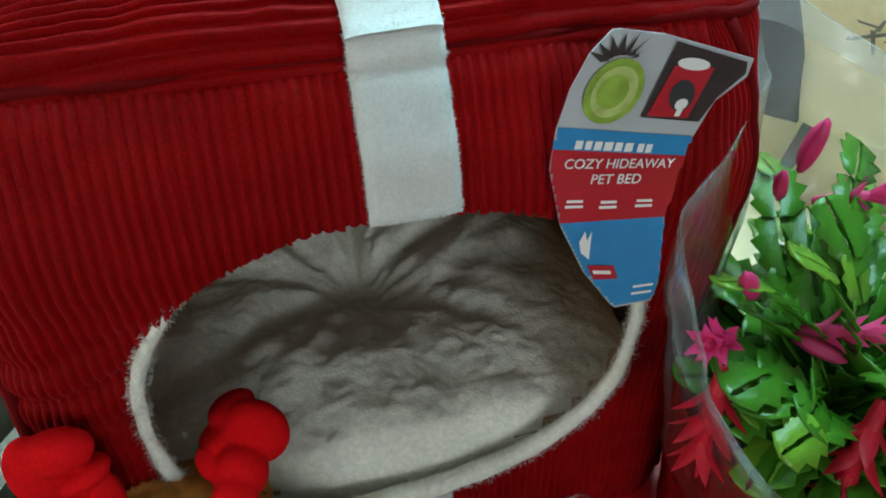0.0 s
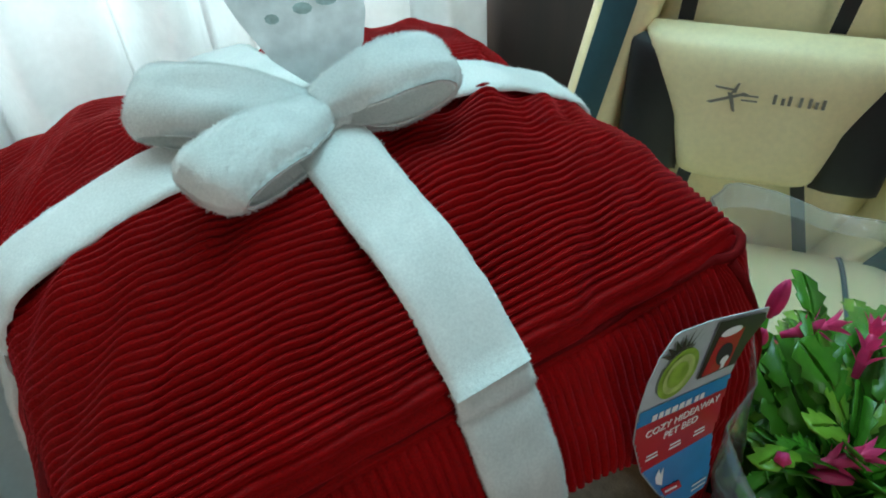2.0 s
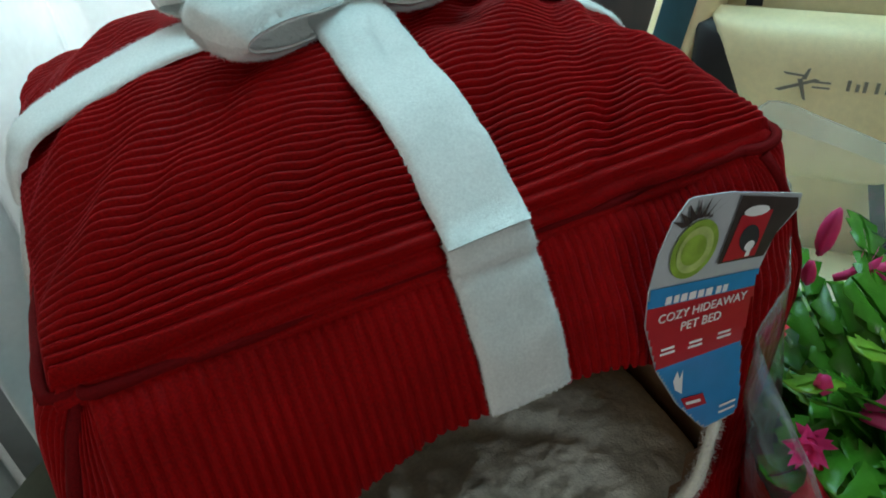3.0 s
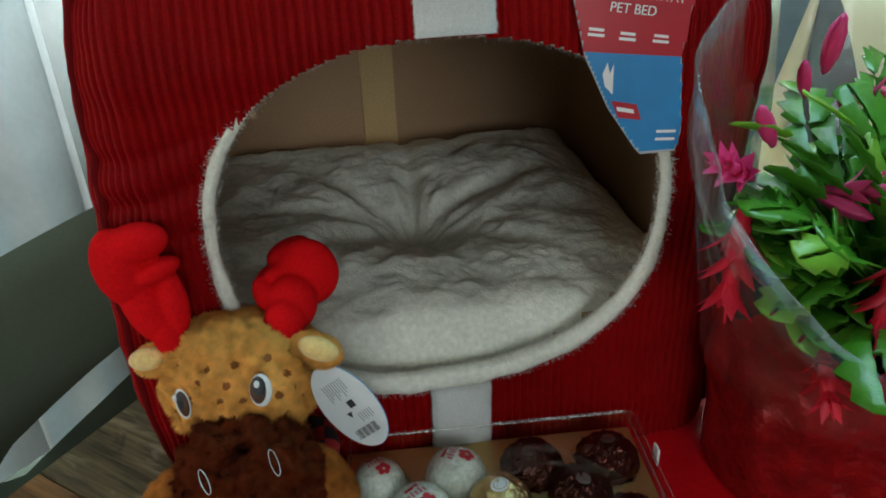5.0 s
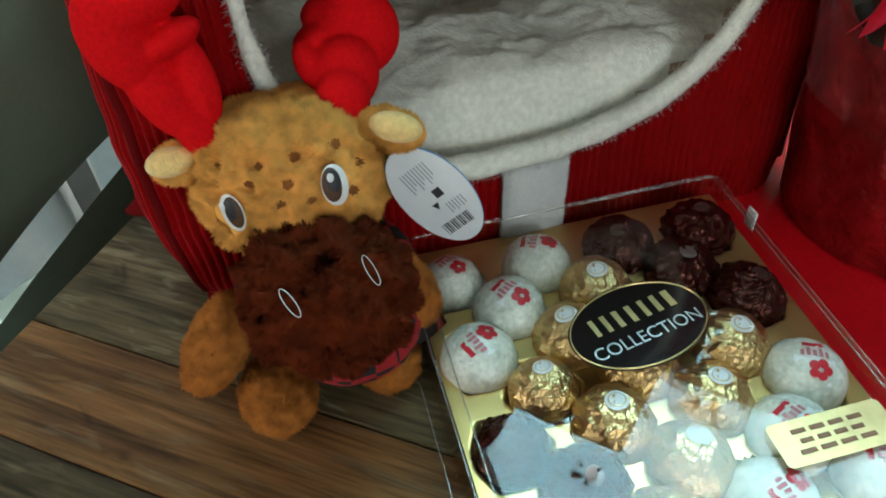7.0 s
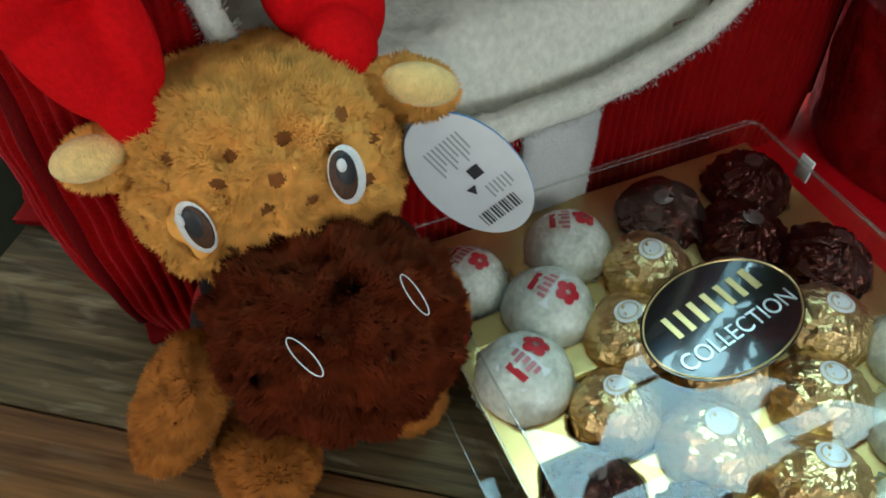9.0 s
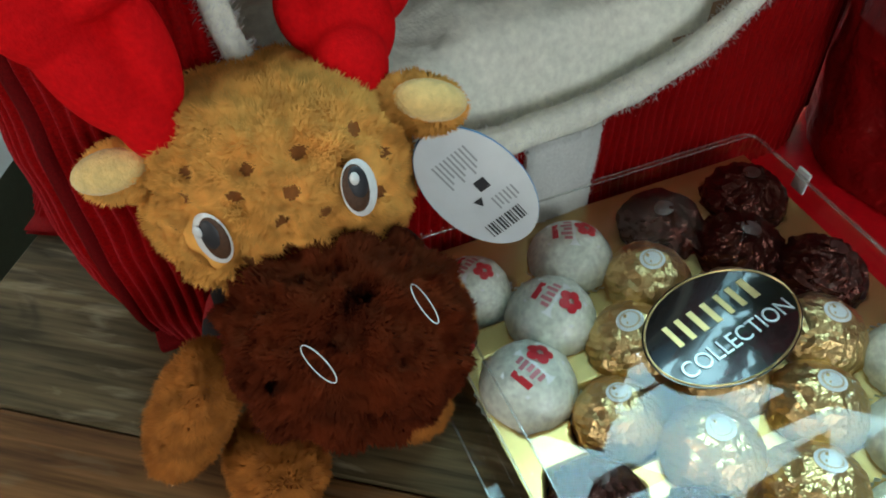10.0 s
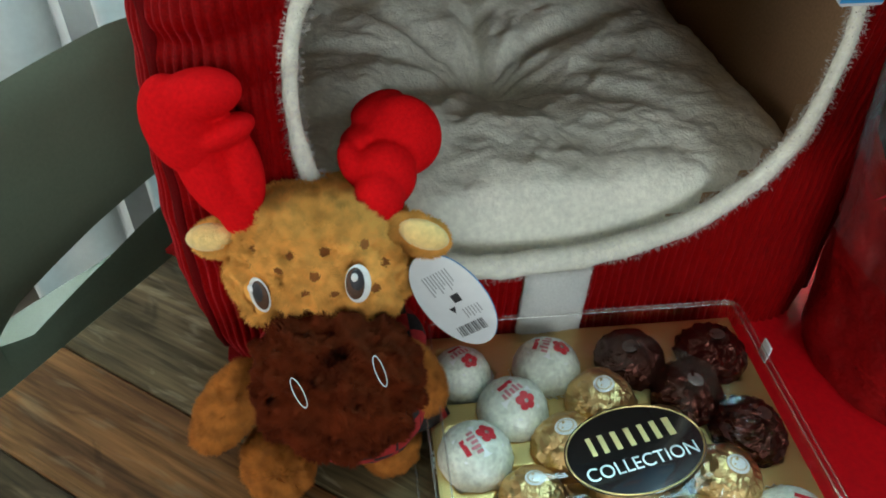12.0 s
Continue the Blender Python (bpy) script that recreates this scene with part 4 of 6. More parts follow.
def tag_band(lo, hi, slope_lo, slope_hi, lift, n=26, margin=0.0):
    """A printed area of the tag between two slanting lines, cut to the tag's outline."""
    def fn(u, v):
        x = 0.1245 + (0.221 - 0.1245) * u
        hl, hh = lo + slope_lo * (x - 0.125), hi + slope_hi * (x - 0.125)
        return x, hl + (hh - hl) * v
    verts, faces = grid(lambda u, v: (*fn(u, v), 0), 60, n)
    keep = [f for f in faces if all(tag_x(TAG_L, verts[i][1]) + margin - 0.0008 <= verts[i][0] <= tag_x(TAG_R, verts[i][1]) - margin + 0.0008 and 0.212 <= verts[i][1] <= 0.387 for i in f)]
    return [tag_point(x, h, lift) for x, h, _ in verts], keep


tag = thing("product_tag", 0.165, 0.25, 0.30, "cardboard product tag with red and blue print on the bed", "tag")
outline = [(x, h) for h, x in TAG_L] + [(x, h) for h, x in TAG_R[::-1]]
k = len(outline)
part("card", ([tag_point(x, h, 0.0) for x, h in outline] + [tag_point(x, h, -0.0006) for x, h in outline],
              [tuple(range(k))[::-1], tuple(range(k, 2 * k))] + [(i, (i + 1) % k, (i + 1) % k + k, i + k) for i in range(k)]), TAG_GREY, tag, smooth=False)
part("blue_area", tag_band(0.205, 0.290, 0, -0.13, 0.0005), TAG_BLUE, tag)
part("red_area", tag_band(0.286, 0.331, -0.13, -0.22, 0.0009), TAG_RED, tag)
part("blue_band", tag_band(0.331, 0.343, -0.22, -0.23, 0.0007), TAG_BLUE, tag)


def tag_patch(name, pts, material, lift=0.0012, parent=tag):
    return part(name, ([tag_point(x, h, lift) for x, h in pts], [tuple(range(len(pts)))[::-1]]), material, parent, smooth=False)


photo = tag_patch("photo_print", [(0.167, 0.342), (0.199, 0.3345), (0.206, 0.347), (0.218, 0.3575), (0.217, 0.3635), (0.178, 0.3785)], TAG_DARK)
tag_patch("photo_box", [(0.170, 0.3425), (0.192, 0.338), (0.200, 0.363), (0.179, 0.367)], TAG_RED, 0.0016, photo)
tag_patch("photo_hole", ring(0.186, 0.351, 0.0065, 0.0085, 16, 0.3), BLACK_INK, 0.0019, photo)
tag_patch("photo_ribbon", [(0.184, 0.3405), (0.187, 0.340), (0.1885, 0.345), (0.1855, 0.3455)], WHITE_INK, 0.0021, photo)
tag_patch("photo_bow", ring(0.1885, 0.3665, 0.009, 0.003, 12, -0.25), WHITE_INK, 0.0019, photo)
tag_patch("photo_pet", ring(0.1865, 0.3465, 0.0035, 0.003, 10), WHITE_INK, 0.0022, photo)
fruit = tag_patch("fruit_print", ring(0.151, 0.3575, 0.0145, 0.0165, 26, -0.35), TAG_GREEN)
tag_patch("fruit_ring", ring(0.151, 0.3575, 0.0112, 0.0130, 26, -0.35), mat("pale_lime_print", (0.50, 0.62, 0.20), 0.3, var=0.2, scale=140), 0.0016, fruit)
tag_patch("fruit_core", ring(0.150, 0.358, 0.0078, 0.0086, 22, -0.35), TAG_GREEN, 0.0019, fruit)
for q in range(7):
    a = 0.5 + 0.36 * q
    b = (0.151 + 0.008 * math.cos(a), 0.3725 + 0.004 * math.sin(a))
    tip = (0.1525 + 0.019 * math.cos(a), 0.3735 + 0.0125 * math.sin(a))
    tag_patch("leaf_print", [(b[0] - 0.002, b[1] - 0.001), (b[0] + 0.002, b[1] - 0.001), (b[0] + 0.002, b[1] + 0.001), tip], TAG_DARK, 0.0015, fruit)
TX, TY = Vector((1, -0.01, -0.16)).normalized(), Vector((0.16, 0.12, 1)).normalized()
TY = (TY - TX * TY.dot(TX)).normalized()
lettering("lettering", "COZY HIDEAWAY", 0.0069, tag_point(0.1605, 0.3175, 0.0022), TX, TY, WHITE_INK, tag)
lettering("lettering", "PET BED", 0.0072, tag_point(0.1598, 0.3085, 0.0022), TX, TY, WHITE_INK, tag)
for i, (x, w) in enumerate(((0.1375, 0.0045), (0.1425, 0.004), (0.1475, 0.0046), (0.1530, 0.0052), (0.1585, 0.0045), (0.1640, 0.005), (0.1705, 0.004), (0.1750, 0.004))):
    hh = 0.3345 - 0.22 * (x - 0.125) + 0.0002
    tag_patch("print_bar", [(x - w / 2, hh - 0.0024), (x + w / 2 - 0.0005, hh - 0.0030), (x + w / 2, hh + 0.0018), (x - w / 2 + 0.0006, hh + 0.0024)], WHITE_INK)
for x, hh in ((0.1395, 0.2985), (0.1585, 0.2945), (0.1790, 0.2915)):
    for dy, w in ((0.0, 0.009), (-0.0033, 0.010)):
        tag_patch("print_bar", [(x - w / 2, hh + dy - 0.0006), (x + w / 2, hh + dy - 0.0022), (x + w / 2, hh + dy - 0.0004), (x - w / 2, hh + dy + 0.0012)], WHITE_INK, 0.0013)
tag_patch("pet_print", [(0.1455, 0.270), (0.1475, 0.262), (0.1530, 0.256), (0.1525, 0.265), (0.1520, 0.276), (0.1500, 0.270), (0.1480, 0.277)], WHITE_INK)
tag_patch("red_flag", [(0.1525, 0.2520), (0.1690, 0.2480), (0.1730, 0.2370), (0.1580, 0.2400)], TAG_RED)
tag_patch("print_bar", [(0.1560, 0.2478), (0.1670, 0.2450), (0.1680, 0.2420), (0.1570, 0.2448)], WHITE_INK, 0.0016)
for hh in (0.229, 0.2235):
    tag_patch("print_bar", [(0.1840, hh), (0.1970, hh - 0.001), (0.1970, hh - 0.003), (0.1840, hh - 0.002)], WHITE_INK)

# ---- box of chocolates ----
CA, CT = Vector((-0.0085, 0.2275, 0)), radians(-3.0)
EX, EY = Vector((math.cos(CT), math.sin(CT), 0)), Vector((-math.sin(CT), math.cos(CT), 0))


def in_box(a, b, h=0.0):
    """A place in the chocolate box: a to its right, b towards its front edge, from the first sweet."""
    p = CA + a * EX - b * EY
    return (p.x, p.y, h + 0.003)


A0, A1, B0, B1 = -0.026, 0.186, -0.034, 0.203
SWEETS = []
for col in range(7):
    for row in range(4 if col % 2 == 0 else 3):
        SWEETS.append((col, row, 0.0262 * col, 0.0565 * row + (0.0283 if col % 2 else 0.0)))
KIND = {(0, 0): "coco", (0, 1): "coco", (0, 2): "dark", (0, 3): "dark", (1, 0): "coco", (1, 1): "gold", (1, 2): "dark", (2, 0): "coco", (2, 1): "gold", (2, 2): "gold", (2, 3): "gold",
        (3, 0): "gold", (3, 1): "gold", (3, 2): "gold", (4, 0): "dark", (4, 1): "gold", (4, 2): "gold", (4, 3): "coco", (5, 0): "dark", (5, 1): "gold", (5, 2): "coco",
        (6, 0): "dark", (6, 1): "dark", (6, 2): "coco", (6, 3): "coco"}
choc = thing("chocolate_box", *in_box(0.078, 0.085, -0.003), "clear plastic box with gold tray holding wrapped chocolates", "chocolate box")


def round_rect(a0, b0, a1, b1, r, n=5):
    out = []
    for (ca, cb), s in (((a1 - r, b1 - r), 0), ((a0 + r, b1 - r), 90), ((a0 + r, b0 + r), 180), ((a1 - r, b0 + r), 270)):
        out += [(ca + r * math.cos(radians(s + 90 * i / n)), cb + r * math.sin(radians(s + 90 * i / n))) for i in range(n + 1)]
    return out


def tray_fn(u, v):
    a, b = A0 + 0.004 + (A1 - A0 - 0.008) * u, B0 + 0.004 + (B1 - B0 - 0.008) * v
    d = 9
    for c, r, x, y in SWEETS:
        qa, qb = abs(a - x), abs(b - y)
        d = min(d, max(qb * 0.95, qa * 0.9 + qb * 0.42))
    w = max(0.0, min(1.0, (d - 0.0172) / 0.0018))
    h = 0.003 + 0.017 * w * w * (3 - 2 * w)
    edge = min(u * (A1 - A0), (1 - u) * (A1 - A0), v * (B1 - B0), (1 - v) * (B1 - B0))
    if edge < 0.004:
        h = 0.020
    return in_box(a, b, h)


part("tray", grid(tray_fn, 150, 168), GOLD_TRAY, choc, "gold plastic tray with shaped cells")
lid = part("lid", grid(lambda u, v: in_box(0, 0, 0), 1, 1), LID, choc, "clear plastic lid")
loops = [(0.006, 0.0008, 0.010), (0.006, 0.0022, 0.010), (0.0, 0.0026, 0.008), (-0.002, 0.030, 0.008), (-0.004, 0.036, 0.008), (-0.0085, 0.039, 0.007), (-0.012, 0.0392, 0.006)]
lv, lf = [], []
for o, h, r in loops:
    lv += [in_box(a, b, h) for a, b in round_rect(A0 - o, B0 - o, A1 + o, B1 + o, max(0.003, r + o * 0.5))]
m_ = len(lv) // len(loops)
for i in range(len(loops) - 1):
    lf += [(i * m_ + j, i * m_ + (j + 1) % m_, (i + 1) * m_ + (j + 1) % m_, (i + 1) * m_ + j) for j in range(m_)]
lid.data = mesh_from("lid", (lv, lf), LID, ORIGIN[choc], False)
lid.visible_shadow = False
for o, h, r in ((0.006, 0.0016, 0.010), (-0.001, 0.0335, 0.008), (-0.0085, 0.0391, 0.007)):
    edge_line = [in_box(a, b, h) for a, b in round_rect(A0 - o, B0 - o, A1 + o, B1 + o, max(0.003, r + o * 0.5))]
    fold = part("lid_edge", tube(edge_line, 0.00055, 6, closed=True), LID_EDGE, lid, "shiny moulded edge")
    fold.visible_shadow = False
NA, NB = 5, 6
rngl = random.Random(8)
fv, ff = [], []
for j in range(NB + 1):
    for i in range(NA + 1):
        inner = 0 < i < NA and 0 < j < NB
        fv.append(in_box(A0 + 0.012 + (A1 - A0 - 0.024) * i / NA, B0 + 0.012 + (B1 - B0 - 0.024) * j / NB, 0.0392 + (rngl.uniform(-0.0004, 0.0004) if inner else 0)))
for j in range(NB):
    for i in range(NA):
        c = len(fv)
        q = [j * (NA + 1) + i, j * (NA + 1) + i + 1, (j + 1) * (NA + 1) + i + 1, (j + 1) * (NA + 1) + i]
        fv.append(tuple(np.mean([fv[t_] for t_ in q], axis=0) + np.array((0, 0, 0.0011 if (i + j) % 2 else -0.0003))))
        ff += [(q[t_], q[(t_ + 1) % 4], c) for t_ in range(4)]
top_ = part("facet_panel", (fv, ff), LID, lid, smooth=False)
top_.visible_shadow = False
OV = Vector((0.069, 0.1505, 0.0452))
OT = radians(8)
OX, OY = Vector((math.cos(OT), math.sin(OT), 0)), Vector((-math.sin(OT), math.cos(OT), 0))
oval = part("oval_label", flat(ring(0, 0, 0.0395, 0.0262, 56), OV, OX, OY, thick=0.0006), OVAL_BLACK, choc, "glossy black oval label with gold rim", smooth=False)
part("gold_rim", tube([tuple(OV + OX * a + OY * b) for a, b in ring(0, 0, 0.0385, 0.0252, 72)], 0.00055, 6, closed=True), LETTER_GOLD, oval)
lettering("lettering", "COLLECTION", 0.0105, tuple(OV + OY * -0.0085 + Vector((0, 0, 0.0004))), OX, OY, mat("silver_letter", (0.62, 0.62, 0.60), 0.3, metal=0.8), oval, 0.0001)
for x, w in ((-0.0225, 0.0052), (-0.0155, 0.0055), (-0.008, 0.006), (0.0, 0.006), (0.008, 0.0055), (0.0155, 0.006), (0.0235, 0.0075)):
    part("gold_bar", flat(rect(x - w * 0.27, 0.0015, x + w * 0.27, 0.0125), OV, OX, OY, lift=(0, 0, 0.0004)), LETTER_GOLD, oval, smooth=False)
GS = Vector(in_box(0.138, 0.155, 0.0422))
gold = part("gold_sticker", flat(round_rect(-0.029, -0.011, 0.029, 0.011, 0.003), GS, EX, EY, thick=0.0003), GOLD_PAPER, choc, "gold paper sticker with small print", smooth=False)
for dy, w in ((0.005, 0.038), (0.0, 0.034), (-0.005, 0.040)):
    for q in range(4):
        part("print_bar", flat(rect(-w / 2 + q * w / 4, dy - 0.0012, -w / 2 + q * w / 4 + w / 4 - 0.0022, dy + 0.0012), GS, EX, EY, lift=(0, 0, 0.0003)), INK_BROWN, gold, smooth=False)
part("tape", rbox(in_box(0.1905, 0.004, 0.026), (0.0015, 0.009, 0.014), 0.0005, turn=-3), PAPER, choc, "small white tape tab at the corner")

RS = 0.0158


def cap_patch(pts, R):
    """A flat outline laid on the top of a ball."""
    out = []
    for a, b in pts:
        d = Vector((a, b, R)).normalized()
        out.append(tuple(d * R))
    c = len(out)
    mid = Vector((sum(a for a, b in pts) / c, sum(b for a, b in pts) / c, R)).normalized() * R
    return out + [tuple(mid)], [(i, (i + 1) % c, c) for i in range(c)]


def crumple(amount, seed, freq=3.2):
    return lambda d: amount * (abs(fuzz(d.x + seed, d.y, d.z, freq)) + 0.6 * abs(fuzz(d.x, d.y + seed, d.z, freq * 2.1)) - 0.25)


def gold_sweet():
    ob = thing("chocolate", 0, 0, 0, "round chocolate in crinkled gold foil with a white sticker", "chocolate", "chocolates in the box")
    part("wrapper", ellipsoid((0, 0, 0), (RS, RS, RS * 0.97), nu=40, nv=26, bump=crumple(0.10, 1)), GOLD, ob, smooth=False)
    cup = tube([(0, 0, -0.0125), (0, 0, -0.006), (0, 0, -0.002)], lambda t: 0.0135 + 0.004 * t, 28, caps=False)
    part("paper_cup", cup, INK_BROWN, ob)
    s = part("sticker", cap_patch(ring(0.001, 0.002, 0.0052, 0.0046, 20), RS * 1.015), WHITE_INK, ob, "small white oval sticker")
    part("ring_print", join(*[cap_patch(ring(0.001 + 0.0036 * math.cos(a), 0.002 + 0.0031 * math.sin(a), 0.0004, 0.0004, 6), RS * 1.02) for a in (math.tau * i / 22 for i in range(22))]), GOLD_PAPER, s)
    return ob


def dark_sweet():
    ob = thing("chocolate", 0, 0, 0, "round chocolate in crinkled dark brown foil", "chocolate", "chocolates in the box")
    part("wrapper", ellipsoid((0, 0, 0), (RS * 1.03, RS * 1.03, RS), nu=40, nv=26, bump=crumple(0.17, 4, 4.2)), DARK_FOIL, ob, smooth=False)
    cup = tube([(0, 0, -0.0125), (0, 0, -0.006), (0, 0, -0.002)], lambda t: 0.0135 + 0.004 * t, 28, caps=False)
    part("paper_cup", cup, BLACK_PLASTIC, ob)
    # added dull metallic patch where the foil only has irregular highlights, no sticker
    s = part("sticker", cap_patch(ring(0.002, 0.001, 0.0040, 0.0034, 16), RS * 1.06), mat("dull_foil_glint", (0.13, 0.075, 0.065), 0.3, metal=0.6, var=0.3, scale=300), ob)
    return ob


def coco_sweet():
    ob = thing("chocolate", 0, 0, 0, "round white sweet in a clear wrapper with red flower label", "chocolate", "chocolates in the box")
    part("wrapper", ellipsoid((0, 0, 0), (RS, RS, RS), nu=36, nv=24, bump=crumple(0.05, 7, 4)), COCONUT, ob)

    def frill(u, v):
        a = math.tau * u
        r = 0.0118 + 0.0056 * v + 0.0006 * math.cos(34 * a) * v
        return (r * math.cos(a), r * math.sin(a), -0.0135 + 0.0130 * v)
    part("paper_cup", grid(frill, 136, 5, wrap_u=True), PAPER_CUP, ob, "frilled white paper cup")
    s = part("label", cap_patch([(-0.0075, -0.0125), (0.0075, -0.0125), (0.0084, 0.0), (0.0075, 0.0125), (-0.0075, 0.0125), (-0.0084, 0)], RS * 1.03), WHITE_INK, ob, "white label with a red flower")
    part("flower_print", join(*[cap_patch(ring(0.0016 + 0.0029 * math.cos(a), -0.0050 + 0.0029 * math.sin(a), 0.0021, 0.0021, 9), RS * 1.045) for a in (math.tau * i / 5 for i in range(5))]), STICKER_RED, s)
    part("red_bar", cap_patch([(-0.0048, 0.0062), (0.0036, 0.0062), (0.0036, 0.0090), (-0.0048, 0.0090)], RS * 1.045), STICKER_RED, s)
    for q in range(5):
        part("print_bar", cap_patch([(-0.0056 + 0.0023 * q, 0.0008), (-0.0041 + 0.0023 * q, 0.0008), (-0.0041 + 0.0023 * q, 0.0038 + 0.0012 * (q % 2)), (-0.0056 + 0.0023 * q, 0.0038 + 0.0012 * (q % 2))], RS * 1.045), STICKER_PINK, s)
    return ob


MAKE = {"gold": gold_sweet, "dark": dark_sweet, "coco": coco_sweet}
SPIN = {(0, 0): 25, (1, 0): 30, (2, 0): 60, (0, 1): 110, (6, 2): -30, (5, 2): 20, (4, 3): 100, (6, 3): 60}
first = {}
rngc = random.Random(3)
for c, r, x, y in SWEETS:
    kd = KIND[(c, r)]
    px_, py_, ph_ = in_box(x, y, 0.0195)
    lean = Matrix.Rotation(radians(rngc.uniform(-9, 9)), 4, "X") @ Matrix.Rotation(radians(rngc.uniform(-9, 9)), 4, "Y")
    spin = SPIN.get((c, r), rngc.uniform(-40, 40) if kd == "gold" else rngc.uniform(0, 360))
    m = Matrix.Translation((px_, py_, TZ + ph_)) @ lean @ Matrix.Rotation(radians(spin), 4, "Z") @ Matrix.Diagonal((1.15, 1.15, 1.1, 1))
    if kd not in first:
        first[kd] = MAKE[kd]()
        first[kd].matrix_basis = m
    else:
        copy_thing(first[kd], m)

# ---- plush reindeer ----
HR = Vector((0.955, -0.285, 0.10)).normalized()
HF = Vector((-0.27, -0.88, 0.35))
HF = (HF - HR * HF.dot(HR)).normalized()
HU = HR.cross(HF)
HM = Matrix((HR, HF, HU)).transposed()
HC = Vector((-0.083, 0.238, 0.1225))
HRAD = (0.0445, 0.039, 0.0365)
MC, MRAD = Vector((-0.081, 0.184, 0.089)), (0.039, 0.034, 0.036)
MZ = Matrix((Vector((0.97, -0.22, 0.06)), Vector((0.21, 0.95, -0.22)), Vector((-0.01, 0.23, 0.97)))).transposed()


def inside(P, c, m, r, grow=1.0):
    q = (np.asarray(P) - np.array(c)) @ np.array(m)
    return (np.square(q / (np.array(r) * grow)).sum(1)) < 1


# dimples on the head, in rows
dimples = []
for i, lat in enumerate(np.linspace(-0.45, 1.3, 7)):
    kk = max(3, int(17 * math.cos(lat)))
    for j in range(kk):
        lon = math.tau * (j + 0.5 * (i % 2)) / kk
        dimples.append((math.cos(lat) * math.cos(lon), math.cos(lat) * math.sin(lon), math.sin(lat)))
DIM = np.array(dimples) + np.random.default_rng(9).normal(size=(len(dimples), 3)) * 0.03
DIM /= np.linalg.norm(DIM, axis=1)[:, None]


def head_shape(d):
    """A rounded box with the plush bunched into soft lumps."""
    box = (abs(d[0]) ** 2.6 + abs(d[1]) ** 2.6 + abs(d[2]) ** 2.6) ** (-1 / 2.6) - 1
    return box + 0.03 * fuzz(d[0], d[1], d[2], 3) + 0.09 * fuzz(d[0], d[1], d[2], 6)


def dimple(d):
    q = np.min(np.linalg.norm(DIM - np.array(d), axis=1))
    return -0.085 * math.exp(-(q / 0.10) ** 2) + head_shape(d)


toy = thing("plush_reindeer", -0.085, 0.215, 0.0, "tan and brown plush reindeer with red antlers on the table", "plush toy")
TOY_MATS = [FUR_TAN, FUR_BROWN, FUR_RUST, FELT_RED, EAR_YELLOW, EYE_WHITE, EYE_BROWN, BLACK_INK, PIT_SHADE]
pieces, normals_ = [], []


def add(geo, slot, c=None, r=None, m=None, nrm=None):
    pieces.append((geo[0], geo[1], list(slot) if isinstance(slot, (list, tuple)) else [slot] * len(geo[1])))
    if nrm is None:
        q = (np.asarray(geo[0]) - np.array(c)) @ np.array(m)
        nrm = (q / np.square(np.array(r))) @ np.array(m).T
        nrm = nrm / np.linalg.norm(nrm, axis=1)[:, None]
    normals_.append(np.asarray(nrm))


def finish(name, parent=None, label=""):
    """Makes what has been added since the last call into one part of the toy."""
    ob = part(name, join(*pieces), TOY_MATS, parent or toy, label)
    ob.data.normals_split_custom_set_from_vertices(np.concatenate(normals_).tolist())
    pieces.clear()
    normals_.clear()
    return ob


def blob(c, r, m, nu, nv, slot):
    add(ellipsoid(c, r, m, nu, nv), slot, c, r, m)


